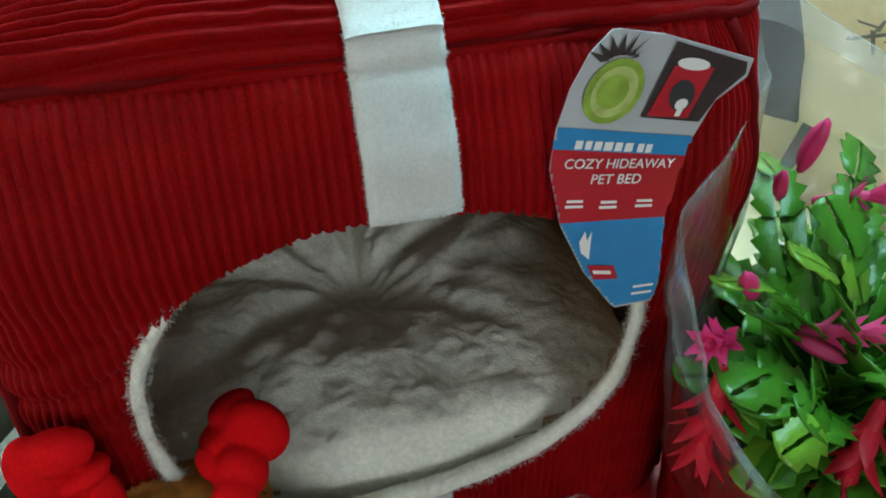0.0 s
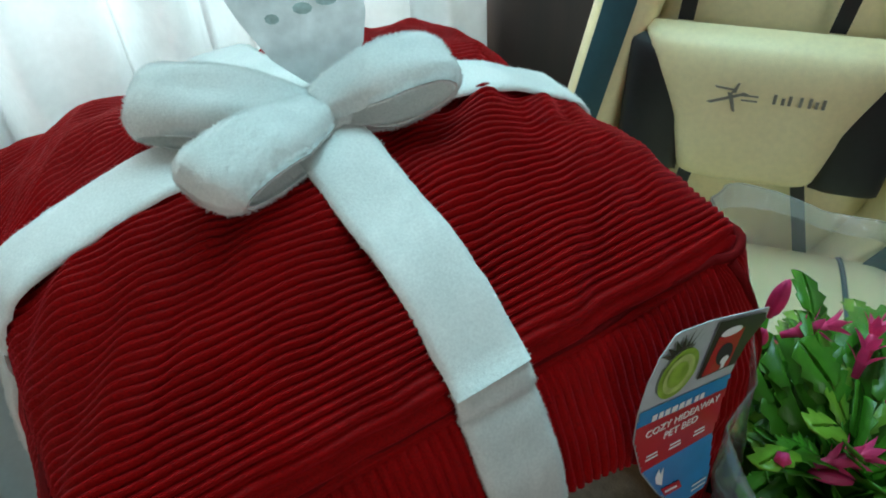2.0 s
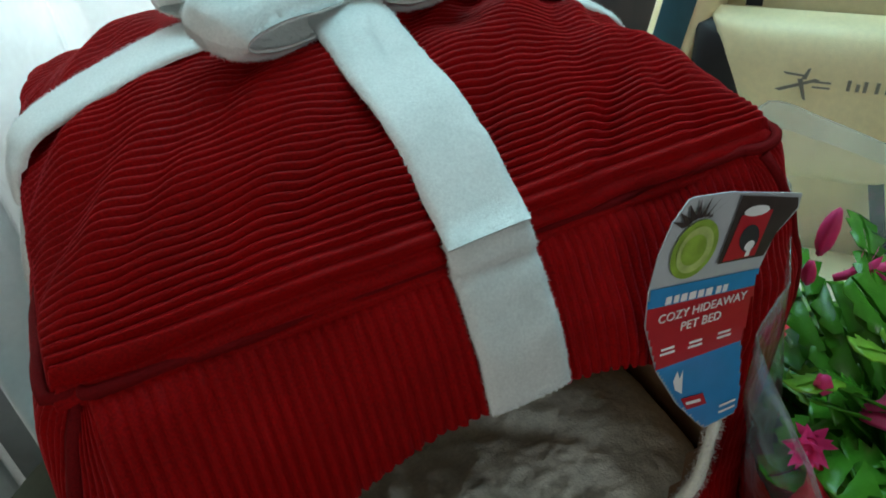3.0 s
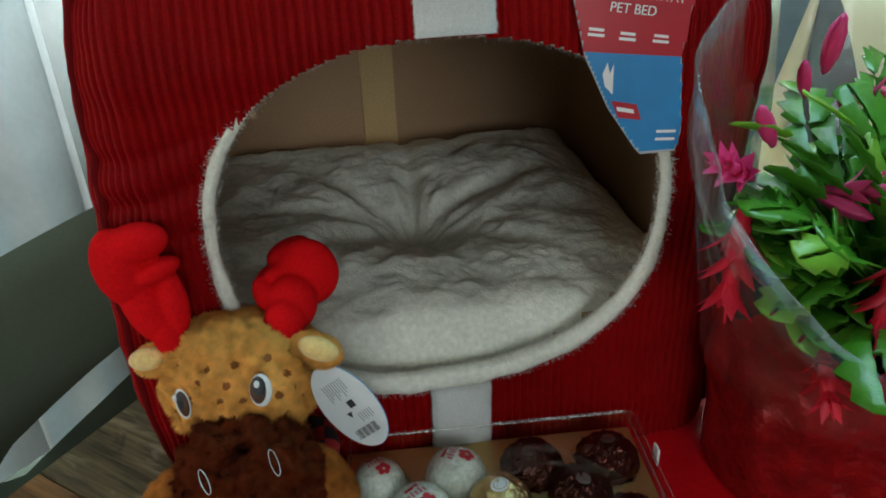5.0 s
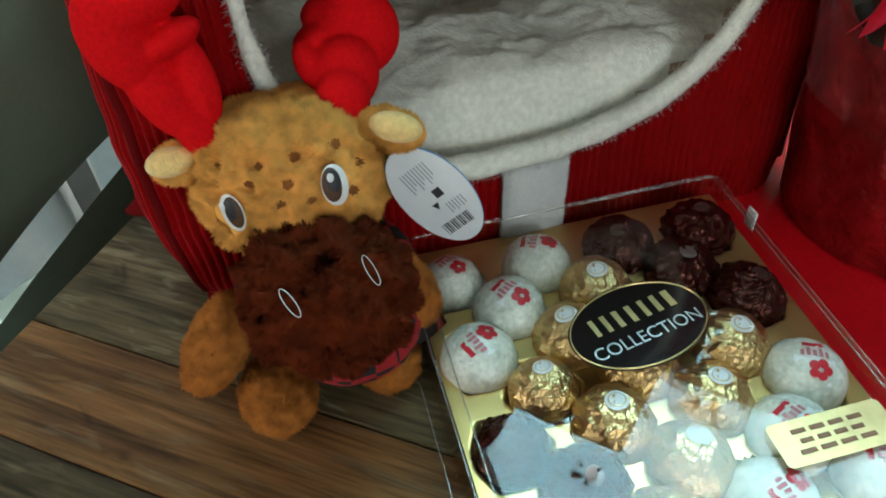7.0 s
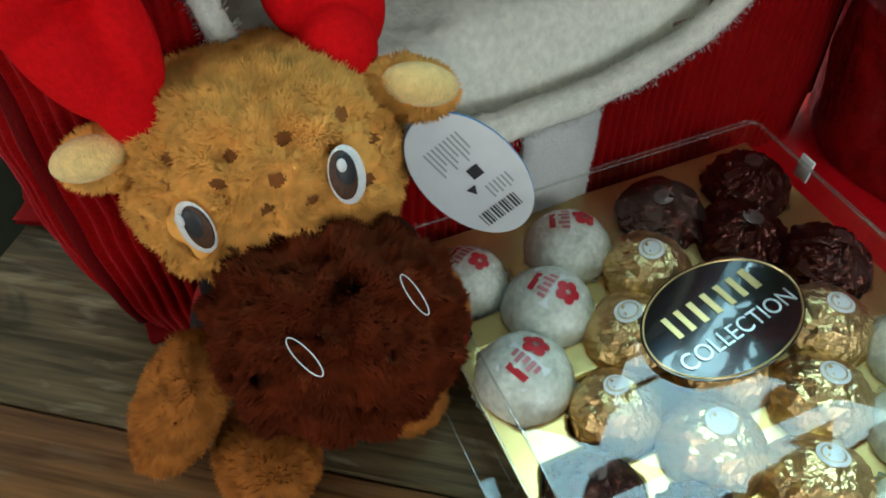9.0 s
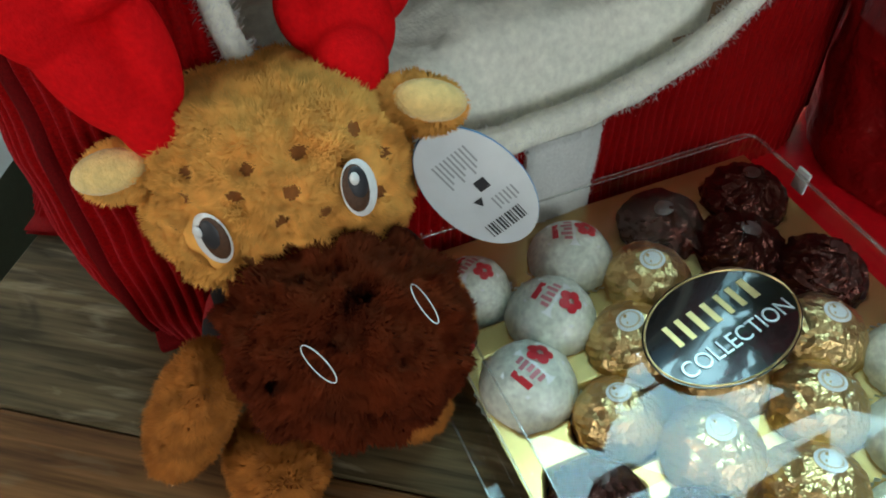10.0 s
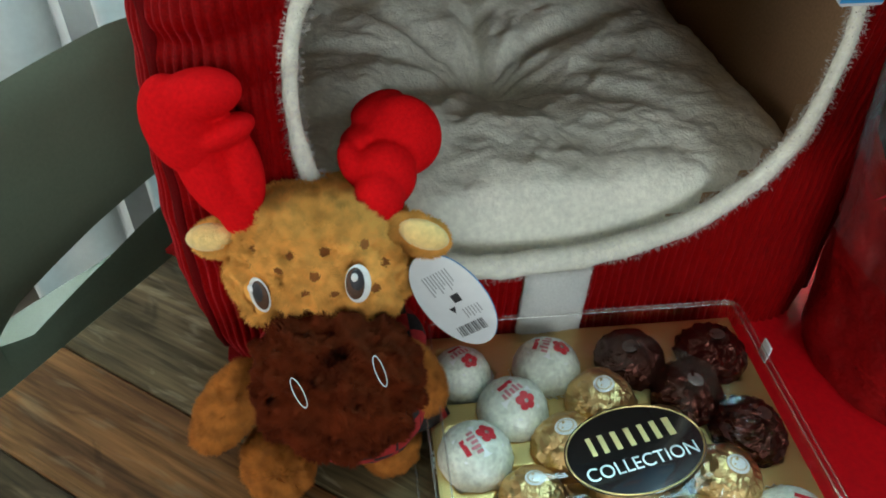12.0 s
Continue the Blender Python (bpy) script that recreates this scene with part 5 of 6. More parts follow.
def furry(c, r, m, slot, n, length, width, seed, skip=(), base_bump=None, nu=28, nv=18, pits=False, clump=1.0):
    g = ellipsoid(c, r, m, nu, nv, base_bump)
    base = slot
    # faces at the dimple centres get the painted shade colour
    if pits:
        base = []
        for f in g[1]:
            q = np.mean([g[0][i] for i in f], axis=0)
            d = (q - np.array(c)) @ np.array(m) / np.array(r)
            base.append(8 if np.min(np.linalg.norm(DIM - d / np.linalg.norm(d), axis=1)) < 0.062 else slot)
    add(g, base, c, r, m)
    P, N = on_ellipsoid(c, r, n, m, seed)
    if base_bump and not pits:
        loc = (P - np.array(c)) @ np.array(m) / np.array(r)
        P = P + (loc * np.array(r) * np.array([[base_bump(Vector(q))] for q in loc])) @ np.array(m).T
    keep = np.ones(n, bool)
    for q in skip:
        keep &= ~inside(P, *q)
    L = np.full(n, length)
    if pits:
        d = (P - np.array(c)) @ np.array(m) / np.array(r)
        gap = np.array([((DIM - q) ** 2).sum(1) for q in d])
        pit, near = np.argmin(gap, axis=1), np.sqrt(gap.min(axis=1))
        keep &= near > 0.056
        L = length * np.clip(near / 0.15, 0.5, 1.0)
        P = P - N * 0.0036 * np.exp(-(near / 0.10) ** 2)[:, None]
        P = P + (d * np.array(r) * np.array([[head_shape(q)] for q in d])) @ np.array(m).T
    lump = np.zeros((n, 3))
    if pits:
        step = np.eye(3) * 0.06
        lump = np.array([[(head_shape(q + e) - head_shape(q - e)) / 0.12 for e in step] for q in d]) * -1.1
        lump = (lump + 9.0 * (DIM[pit] - d) * np.exp(-(near / 0.11) ** 2)[:, None]) @ np.array(m).T
    if base_bump and not pits:
        for ax in range(3):
            st = np.zeros(3)
            st[ax] = 0.05
            lump[:, ax] = [(base_bump(Vector(q + st)) - base_bump(Vector(q - st))) / 0.1 for q in loc]
        lump = -0.8 * lump @ np.array(m).T
    tuft = np.array([[fuzz(*p, 150), fuzz(*(p + 1), 150), fuzz(*(p + 2), 150)] for p in P])
    tuft = tuft * clump
    soft = N + 0.7 * tuft + lump
    soft /= np.linalg.norm(soft, axis=1)[:, None]
    N = N + 0.9 * tuft
    N /= np.linalg.norm(N, axis=1)[:, None]
    add(blades(P[keep], N[keep], L[keep], width, 0.3, seed, 0.22), slot, nrm=np.repeat(soft[keep], 5, 0))


eye_dirs = [(Vector((-0.066, 0.194, 0.142)), 1), (Vector((-0.112, 0.208, 0.130)), -1)]
eyes = [(p, HM, (0.0075, 0.024, 0.0105)) for p, s in eye_dirs]
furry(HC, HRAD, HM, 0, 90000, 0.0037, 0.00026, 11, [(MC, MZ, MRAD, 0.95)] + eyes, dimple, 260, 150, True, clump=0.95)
finish("head", label="tan dimpled plush head")
furry(MC, MRAD, MZ, 1, 70000, 0.0036, 0.00027, 12, [], lambda d: 0.06 * fuzz(d.x, d.y, d.z, 3) + 0.17 * fuzz(d.x, d.y, d.z, 5) + 0.05 * fuzz(d.x, d.y, d.z, 12) - 0.26 * math.exp(-((d.x - 0.02) / 0.2) ** 2 - ((d.z - 0.35) / 0.45) ** 2) * (1 if d.y < 0.3 else 0), clump=0.8)
finish("muzzle", label="dark brown plush muzzle")
BODY, BRAD = Vector((-0.080, 0.232, 0.046)), (0.036, 0.036, 0.042)
furry(BODY, BRAD, Matrix.Identity(3), 2, 9000, 0.0042, 0.0004, 13)
finish("body")
ARM_L = Matrix.Rotation(radians(38), 3, "Y") @ Matrix.Rotation(radians(-18), 3, "X")
for nm, c, r, m, seed in (("arm", (-0.140, 0.205, 0.050), (0.0125, 0.012, 0.026), ARM_L, 14), ("foot", (-0.118, 0.190, 0.017), (0.017, 0.021, 0.0150), Matrix.Identity(3), 15),
                          ("foot", (-0.057, 0.196, 0.016), (0.015, 0.019, 0.0145), Matrix.Identity(3), 16), ("arm", (-0.040, 0.205, 0.055), (0.012, 0.012, 0.028), Matrix.Rotation(radians(-20), 3, "Y"), 17)):
    furry(c, r, m, 2, 16000, 0.0046, 0.00026, seed, base_bump=lambda d: 0.10 * fuzz(d.x + seed, d.y, d.z, 3), nu=28, nv=18, clump=0.9)
    finish(nm)
# eyes
for p, s in eye_dirs:
    d = HM.inverted() @ (p - HC)
    d = Vector((d.x / HRAD[0], d.y / HRAD[1], d.z / HRAD[2])).normalized()
    grow = 1 + head_shape(d)
    on = HC + HM @ Vector((d.x * HRAD[0], d.y * HRAD[1], d.z * HRAD[2])) * grow
    n = (HM @ Vector((d.x / HRAD[0], d.y / HRAD[1], d.z / HRAD[2]))).normalized()
    up = (n * HU.dot(n) - HU).normalized()
    rt = n.cross(up)
    em = Matrix((rt, n, up)).transposed()
    at = on + n * 0.0026
    blob(at, (0.0062, 0.0020, 0.0094), em, 22, 12, 5)
    eye = finish("eye", label="white embroidered eye")
    blob(at + n * 0.0009 + rt * 0.0014 * s + up * 0.0006, (0.0047, 0.0018, 0.0078), em, 20, 10, 6)
    finish("iris", eye)
    blob(at + n * 0.0016 + rt * 0.0010 * s + up * 0.0022, (0.0036, 0.0016, 0.0056), em, 18, 10, 7)
    finish("pupil", eye)
    blob(at + n * 0.0029 + rt * 0.0022 + up * 0.0044, (0.0016, 0.0009, 0.0021), em, 14, 8, 5)
    finish("eye_highlight", eye)
# ears
for c, ang, sgn in ((Vector((-0.130, 0.240, 0.138)), 172, -1), (Vector((-0.037, 0.220, 0.147)), 18, 1)):
    ex = (HR * math.cos(radians(ang)) + HU * math.sin(radians(ang))).normalized()
    em = Matrix((ex, HF, ex.cross(HF))).transposed()
    furry(c, (0.0145, 0.0062, 0.0090), em, 0, 5000, 0.0032, 0.00036, 20 + sgn, nu=18, nv=12)
    ear = finish("ear")
    blob(c + ex * 0.004 + HF * 0.0048 - HU * 0.003, (0.0125, 0.0062, 0.0070), em, 20, 12, 4)
    finish("inner_ear", ear, "soft yellow inner ear")


# antlers: soft stuffed paddles with finger lobes
def antler(lobes, thick):
    """Lobes as place, half width, half length and lean in the antler's own plane, grown into one soft skin."""
    up = (Vector((0, 0.2, 1)) - HR * HR.dot(Vector((0, 0.2, 1)))).normalized()
    fm = Matrix((HR, up.cross(HR), up)).transposed()
    for c, rs, rl, lean in lobes:
        blob(Vector(c), (rs, thick * min(1.0, rs / 0.011), rl), fm @ Matrix.Rotation(radians(lean), 3, "Y"), 26, 18, 3)
    skin = join(*pieces)
    pieces.clear()
    normals_.clear()
    ob = part("antler", skin[:2], FELT_RED, toy, "soft red felt antler")
    rm = ob.modifiers.new("skin", "REMESH")
    rm.mode, rm.voxel_size, rm.use_smooth_shade = "VOXEL", 0.0011, True
    sm = ob.modifiers.new("soft", "SMOOTH")
    sm.factor, sm.iterations = 0.5, 5
    bpy.context.view_layer.update()
    me = bpy.data.meshes.new_from_object(ob.evaluated_get(bpy.context.evaluated_depsgraph_get()))
    ob.modifiers.clear()
    ob.data = me


antler([((-0.1270, 0.246, 0.2145), 0.0190, 0.0112, -8), ((-0.1390, 0.246, 0.2000), 0.0155, 0.0230, -10), ((-0.1195, 0.243, 0.1970), 0.0150, 0.0068, -20),
        ((-0.1290, 0.243, 0.1760), 0.0135, 0.0260, -20), ((-0.1125, 0.239, 0.1790), 0.0074, 0.0200, -4), ((-0.1190, 0.239, 0.1590), 0.0105, 0.0180, -8)], 0.0125)
antler([((-0.0390, 0.264, 0.1735), 0.0205, 0.0215, 16), ((-0.0490, 0.277, 0.1825), 0.0150, 0.0075, -22), ((-0.0585, 0.267, 0.1740), 0.0115, 0.0058, -20),
        ((-0.0640, 0.254, 0.1670), 0.0070, 0.0120, -14), ((-0.0495, 0.248, 0.1620), 0.0160, 0.0185, 24), ((-0.0535, 0.236, 0.1570), 0.0125, 0.0150, 14)], 0.0130)
# stitched nostril loops are plain thread on the muzzle
for c, up in (((-0.0975, 0.1590, 0.1160), (0.35, -0.76, -0.45)), ((-0.0560, 0.1560, 0.1290), (0.35, -0.76, -0.45))):
    dd = Vector(c) - MC
    c = tuple(MC + dd.normalized() * 0.0415)
    u_ = Vector(up)
    u_ = (u_ - dd.normalized() * u_.dot(dd.normalized())).normalized()
    s_ = u_.cross(dd).normalized()
    pts = [tuple(Vector(c) + u_ * (0.0072 * math.cos(a)) + s_ * (0.0022 * math.sin(a))) for a in (math.tau * i / 26 for i in range(26))]
    solo("thread_loop", tube(pts, 0.00018, 6, closed=True), EYE_WHITE, c, "thin pale thread loop stitched on the toy's muzzle", "thread loop")
# scarf
sc = []
for i in range(40):
    a = math.tau * i / 40
    sc.append((-0.080 + 0.041 * math.cos(a), 0.226 + 0.040 * math.sin(a), 0.058 + 0.006 * math.sin(a + 2)))
scarf = thing("scarf", -0.08, 0.226, 0.05, "red and black plaid scarf round the plush toy's neck", "scarf")
part("bib", ellipsoid((-0.072, 0.198, 0.042), (0.036, 0.029, 0.029), nu=28, nv=18, bump=lambda d: 0.05 * fuzz(d.x, d.y, d.z, 3)), PLAID, scarf)
part("wrap", tube(sc, 0.0085, 10, closed=True), PLAID, scarf)
part("tail", grid(lambda u, v: (-0.066 + 0.034 * u + 0.012 * v, 0.1935 - 0.006 * math.sin(3 * u) + 0.008 * u, 0.064 - 0.040 * v), 12, 12), PLAID, scarf)
# toy's hang tag
HT = Vector((-0.021, 0.205, 0.114))
hx = Vector((0.54, -0.32, -0.78)).normalized()
hn = Vector((-0.22, -0.97, 0.02))
hy_ = hn.cross(hx).normalized()
hn = hx.cross(hy_)
hang = thing("hang_tag", *HT, "white oval paper hang tag with barcode on the plush toy", "tag")
card = part("card", flat(ring(0, 0, 0.0300, 0.0172, 44), HT, hx, hy_, thick=0.0006), PAPER, hang, smooth=False)
part("edge_print", flat(ring(0, 0, 0.0303, 0.0175, 44), HT - hn * 0.0007, hx, hy_, thick=0.0004), TAG_BLUE, hang, "blue printed back", smooth=False)
for q in range(13):
    part("barcode_line", flat(rect(0.0150 + 0.0, -0.0085 + 0.00125 * q, 0.0215, -0.0085 + 0.00125 * q + (0.0008 if q % 3 else 0.0004)), HT, hx, hy_, lift=hn * 0.0003), BLACK_INK, card, smooth=False)
part("mark", flat(rect(-0.0035, 0.000, 0.0015, 0.0045), HT, hx, hy_, lift=hn * 0.0003), BLACK_INK, card, smooth=False)
part("recycling_mark", flat(ring(0.0045, -0.003, 0.0026, 0.0022, 3), HT, hx, hy_, lift=hn * 0.0003), BLACK_INK, card, smooth=False)
GREY_TXT = mat("grey_small_print", (0.40, 0.43, 0.45), 0.5, var=0.05)
for q in range(9):
    part("print_bar", flat(rect(-0.0185, -0.007 + 0.0017 * q, -0.006 - 0.002 * (q % 3), -0.0063 + 0.0017 * q), HT, hx, hy_, lift=hn * 0.0003), GREY_TXT, card, smooth=False)
for q in range(6):
    part("print_bar", flat(rect(0.006, 0.001 + 0.0017 * q, 0.0125 - 0.001 * (q % 2), 0.0017 + 0.0017 * q), HT, hx, hy_, lift=hn * 0.0003), GREY_TXT, card, smooth=False)

# ---- potted cactus in a sleeve ----
PX, PY = 0.305, 0.213
plant = thing("potted_plant", PX, PY, 0.003, "flowering pink cactus in red foil pot with clear sleeve", "potted plant")


def pot_fn(u, v):
    a = math.tau * u
    pleat = 0.0012 * math.sin(17 * a + 3 * math.sin(3 * a) + 2 * v) + 0.006 * fuzz(math.cos(a), math.sin(a), v * 1.5, 3) + 0.003 * abs(fuzz(math.cos(a), math.sin(a), v * 2, 8))
    r = 0.078 + 0.011 * v + pleat * (0.4 + v)
    h = 0.004 + 0.156 * v
    if v > 0.82:
        t = (v - 0.82) / 0.18
        r += 0.010 * t * (0.6 + 0.4 * math.sin(7 * a))
        h += 0.014 * t * math.sin(7 * a + 1)
    return (PX + r * math.cos(a), PY + r * math.sin(a), h)


part("foil_wrap", grid(pot_fn, 208, 22, wrap_u=True), FOIL_RED, plant, "crinkled dark red foil round the pot")
part("pot_base", tube([(PX, PY, 0.003), (PX, PY, 0.010)], 0.076, 40), FOIL_RED, plant)
part("soil", tube([(PX, PY, 0.095), (PX, PY, 0.112)], 0.082, 32), SOIL, plant)


def segment_mesh(name, material, length, width, seed):
    """One flat cactus segment with toothed edges, growing along +x."""
    rng = random.Random(seed)
    side = []
    teeth = 3
    for i in range(teeth * 2 + 1):
        t = i / (teeth * 2)
        w = width / 2 * (0.35 + 0.9 * math.sin(math.pi * min(1, 0.15 + 0.80 * t)) ** 0.8 * 0.75)
        w *= 1.22 if i % 2 else 0.86
        side.append((length * t + (0.0025 if i % 2 else 0), w))
    outline = [(x, y) for x, y in side] + [(length * 1.02, 0.0)] + [(x, -y) for x, y in side[::-1]]
    verts, faces = [], []
    n = len(outline)
    for lay in (1, -1):
        for x, y in outline:
            verts.append((x, y, 0.0004 * lay - 1.1 * x * x * 2 + 6 * y * y))
        for x, y in outline:
            verts.append((x, y * 0.12, 0.0011 * lay - 1.1 * x * x * 2))
    for i in range(n - 1):
        faces.append((i, i + 1, n + i + 1, n + i))
        faces.append((2 * n + i, 3 * n + i, 3 * n + i + 1, 2 * n + i + 1))
        faces.append((i, 2 * n + i, 2 * n + i + 1, i + 1))
    return mesh_from(name, (verts, faces), material, np.zeros(3), True)


SEG = [segment_mesh("leaf", LEAF, 0.037, 0.027, 1), segment_mesh("leaf", LEAF, 0.042, 0.031, 2), segment_mesh("leaf", LEAF_YOUNG, 0.030, 0.021, 3)]
SEGLEN = [0.033, 0.039, 0.027]


def petal(base, d, up, length, width, curl):
    """One pointed petal: a thin lens that curls outward."""
    d, up = Vector(d).normalized(), Vector(up)
    up = (up - d * up.dot(d)).normalized()
    s = d.cross(up)

    def fn(u, v):
        t = u
        w = width / 2 * math.sin(math.pi * min(1, 0.12 + 0.88 * t) ** 1.1) * (1 - 0.15 * t)
        a = 2 * v - 1
        return tuple(Vector(base) + d * (length * t) + up * (curl * length * t * t - 0.25 * w * a * a) + s * (w * a))
    return grid(fn, 8, 4)


def flower_mesh(name, material, n_open, length, seed, closed):
    rng = random.Random(seed)
    gs = []
    if closed:
        gs.append(ellipsoid((length * 0.5, 0, 0), (length * 0.52, length * 0.16, length * 0.16), nu=12, nv=10, bump=lambda d: 0.10 * math.cos(5 * math.atan2(d.z, d.y))))
        gs.append(tube([(0, 0, 0), (length * 0.15, 0, 0)], length * 0.07, 8))
    else:
        gs.append(tube([(0, 0, 0), (length * 0.35, 0, 0), (length * 0.7, 0, 0), (length, 0, 0)], lambda t: length * (0.07 + 0.05 * math.sin(3 * t)), 8))
        for ringi, (x0, tilt, num) in enumerate(((0.22, 0.34, 5), (0.50, 0.34, 5), (0.80, 0.20, n_open))):
            for q in range(num):
                a = math.tau * (q + 0.5 * ringi) / num + rng.uniform(-0.2, 0.2)
                out = Vector((0, math.cos(a), math.sin(a)))
                d = Vector((1.0, 0, 0)) * (1 - tilt * 0.75) + out * tilt
                gs.append(petal((length * x0, 0.05 * length * out.y, 0.05 * length * out.z), d, Vector((1, 0, 0)) * -1 + out * 0.2, length * 0.52, length * 0.20, 0.34))
        gs.append(tube([(length, 0, 0), (length * 1.35, 0, length * 0.04)], length * 0.018, 6))
    return mesh_from(name, join(*gs), material, np.zeros(3), True)


FLOWERS = [flower_mesh("bud", PETAL, 0, 0.034, 1, True), flower_mesh("flower", PETAL, 6, 0.040, 2, False), flower_mesh("flower", PETAL_RED, 6, 0.044, 3, False)]


def place(name, me, at, d, up, size=1.0):
    d = Vector(d).normalized()
    up = Vector(up)
    up = (up - d * up.dot(d))
    up = up.normalized() if up.length > 1e-4 else d.orthogonal().normalized()
    m = Matrix((d, up.cross(d), up)).transposed().to_4x4()
    ob = new(name, me)
    ob.parent = plant
    ob.matrix_local = Matrix.Translation(Vector(at) - Vector(ORIGIN[plant])) @ m @ Matrix.Diagonal((size, size, size, 1))
    return ob


rngp = random.Random(21)
tips = []
for i in range(84):
    az = rngp.uniform(0, math.tau)
    out = rngp.random() ** 0.6
    p = Vector((PX + 0.035 * out * math.cos(az), PY + 0.035 * out * math.sin(az), 0.118 + rngp.uniform(0, 0.045)))
    el = math.radians(85 - 55 * out + rngp.uniform(-8, 8))
    for q in range(rngp.choice((3, 4, 4, 5))):
        d = Vector((math.cos(az) * math.cos(el), math.sin(az) * math.cos(el), math.sin(el)))
        kk = rngp.choice((0, 0, 1, 1, 2)) if q < 3 else rngp.choice((0, 2, 2))
        up = Vector((-math.cos(az) * math.sin(el), -math.sin(az) * math.sin(el), math.cos(el))) + Vector((rngp.uniform(-.7, .7), rngp.uniform(-.7, .7), 0.2))
        e = p + d * SEGLEN[kk]
        if e.x < 0.275 and e.y > 0.235 or (e.x < 0.20):
            break
        place("leaf", SEG[kk], p, d, up, rngp.uniform(0.9, 1.15))
        p = e
        el -= math.radians(rngp.uniform(10, 24))
        az += rngp.uniform(-0.45, 0.45)
    tips.append((p, az, el))
# drooping stems that fill the lower part of the sleeve
for i in range(60):
    az = math.tau * i / 60 + rngp.uniform(-0.1, 0.1)
    p = Vector((PX + 0.030 * math.cos(az), PY + 0.030 * math.sin(az), 0.135 + rngp.uniform(0, 0.06)))
    el = math.radians(rngp.uniform(0, 35))
    for q in range(4):
        d = Vector((math.cos(az) * math.cos(el), math.sin(az) * math.cos(el), math.sin(el)))
        kk = rngp.choice((0, 1, 1))
        e = p + d * SEGLEN[kk]
        if math.hypot(e.x - PX, e.y - PY) > 0.088 or e.z < 0.108 or (e.x < 0.275 and e.y > 0.235):
            break
        place("leaf", SEG[kk], p, d, Vector((math.cos(az), math.sin(az), 0.6)) + Vector((rngp.uniform(-.5, .5), rngp.uniform(-.5, .5), 0)), rngp.uniform(0.85, 1.1))
        p = e
        el -= math.radians(rngp.uniform(25, 45))
        az += rngp.uniform(-0.4, 0.4)
for kk, at, d, size in ((0, (0.312, 0.308, 0.258), (0.05, -0.1, 1), 1.1), (0, (0.296, 0.300, 0.245), (-0.35, -0.2, 1), 0.8), (1, (0.322, 0.300, 0.238), (0.6, -0.5, 0.35), 0.9),
                        (1, (0.266, 0.222, 0.216), (0.9, -0.4, 0.1), 0.9), (0, (0.262, 0.220, 0.214), (0.8, -0.6, -0.3), 0.9), (2, (0.208, 0.205, 0.222), (-0.25, -0.35, -1), 1.15), (1, (0.214, 0.214, 0.232), (-0.6, -0.3, 0.4), 0.8),
                        (2, (0.285, 0.172, 0.208), (-0.35, -0.35, -1), 1.15), (2, (0.352, 0.225, 0.215), (0.7, -0.3, 0.15), 1.0), (0, (0.317, 0.190, 0.208), (0.5, -0.3, 0.8), 0.9), (1, (0.362, 0.255, 0.205), (0.5, 0.2, 0.6), 1.0),
                        (2, (0.245, 0.165, 0.150), (-0.3, -0.7, -0.3), 0.8), (0, (0.232, 0.228, 0.245), (-0.5, -0.2, 0.8), 0.9)):
    place("bud" if kk == 0 else "flower", FLOWERS[kk], at, d, (0.3, -0.8, 0.5), size)


def sleeve_fn(u, v):
    a = math.tau * u
    c, s = math.cos(a), math.sin(a)
    top = 0.255 + 0.085 * s + 0.02 * math.cos(2 * a + 0.4) + 0.035 * max(0.0, math.cos(a - 1.75)) ** 8
    h = 0.100 + (top - 0.100) * v
    w = 0.010 * fuzz(c * 1.5, s * 1.5, v * 2, 1.7) + 0.004 * fuzz(c * 4, s * 4, v * 3, 2)
    rx, ry = 0.093 + 0.036 * v ** 1.2 + w * v, 0.093 + 0.018 * v + w * v
    x, y = PX + rx * c, PY + ry * s + 0.03 * v * max(0, s)
    if y > 0.246 and x < 0.270:
        if 0.270 - x < y - 0.246:
            x = 0.270
        else:
            y = 0.246
    return (x, y, h)


slv = grid(sleeve_fn, 120, 26, wrap_u=True)
sleeve = part("sleeve", slv, SLEEVE, plant, "clear crinkled plastic sleeve")
sleeve.visible_shadow = False
edge = part("sleeve_edge", tube([sleeve_fn(i / 120, 1.0) for i in range(120)], 0.0005, 6, closed=True), SLEEVE_EDGE, sleeve)
edge.visible_shadow = False


def lip_fn(u, v):
    x, y, h = sleeve_fn(u, 0.93 + 0.07 * v)
    out = Vector((x - PX, y - PY, 0)).normalized() * 0.0012
    return (x + out.x, y + out.y, h)


lip = part("sleeve_lip", grid(lip_fn, 120, 4, wrap_u=True), SLEEVE_EDGE, sleeve, "doubled hazy edge of the sleeve")
lip.visible_shadow = False

# ---- gaming chair ----
GP = Vector((0.75, 0.63, 0.125))
GU, GN = Vector((0.63, -0.78, 0)).normalized(), Vector((-0.78, -0.63, 0)).normalized()
U0 = -0.012


def chair_at(u, h, d):
    p = GP + GU * (u + U0) + GN * d
    return (p.x, p.y, h)


GTURN = math.degrees(math.atan2(GU.y, GU.x))
game = thing("gaming_chair", *chair_at(0, -TZ, 0.18), "cream leather gaming chair with black and teal trim", "gaming chair")


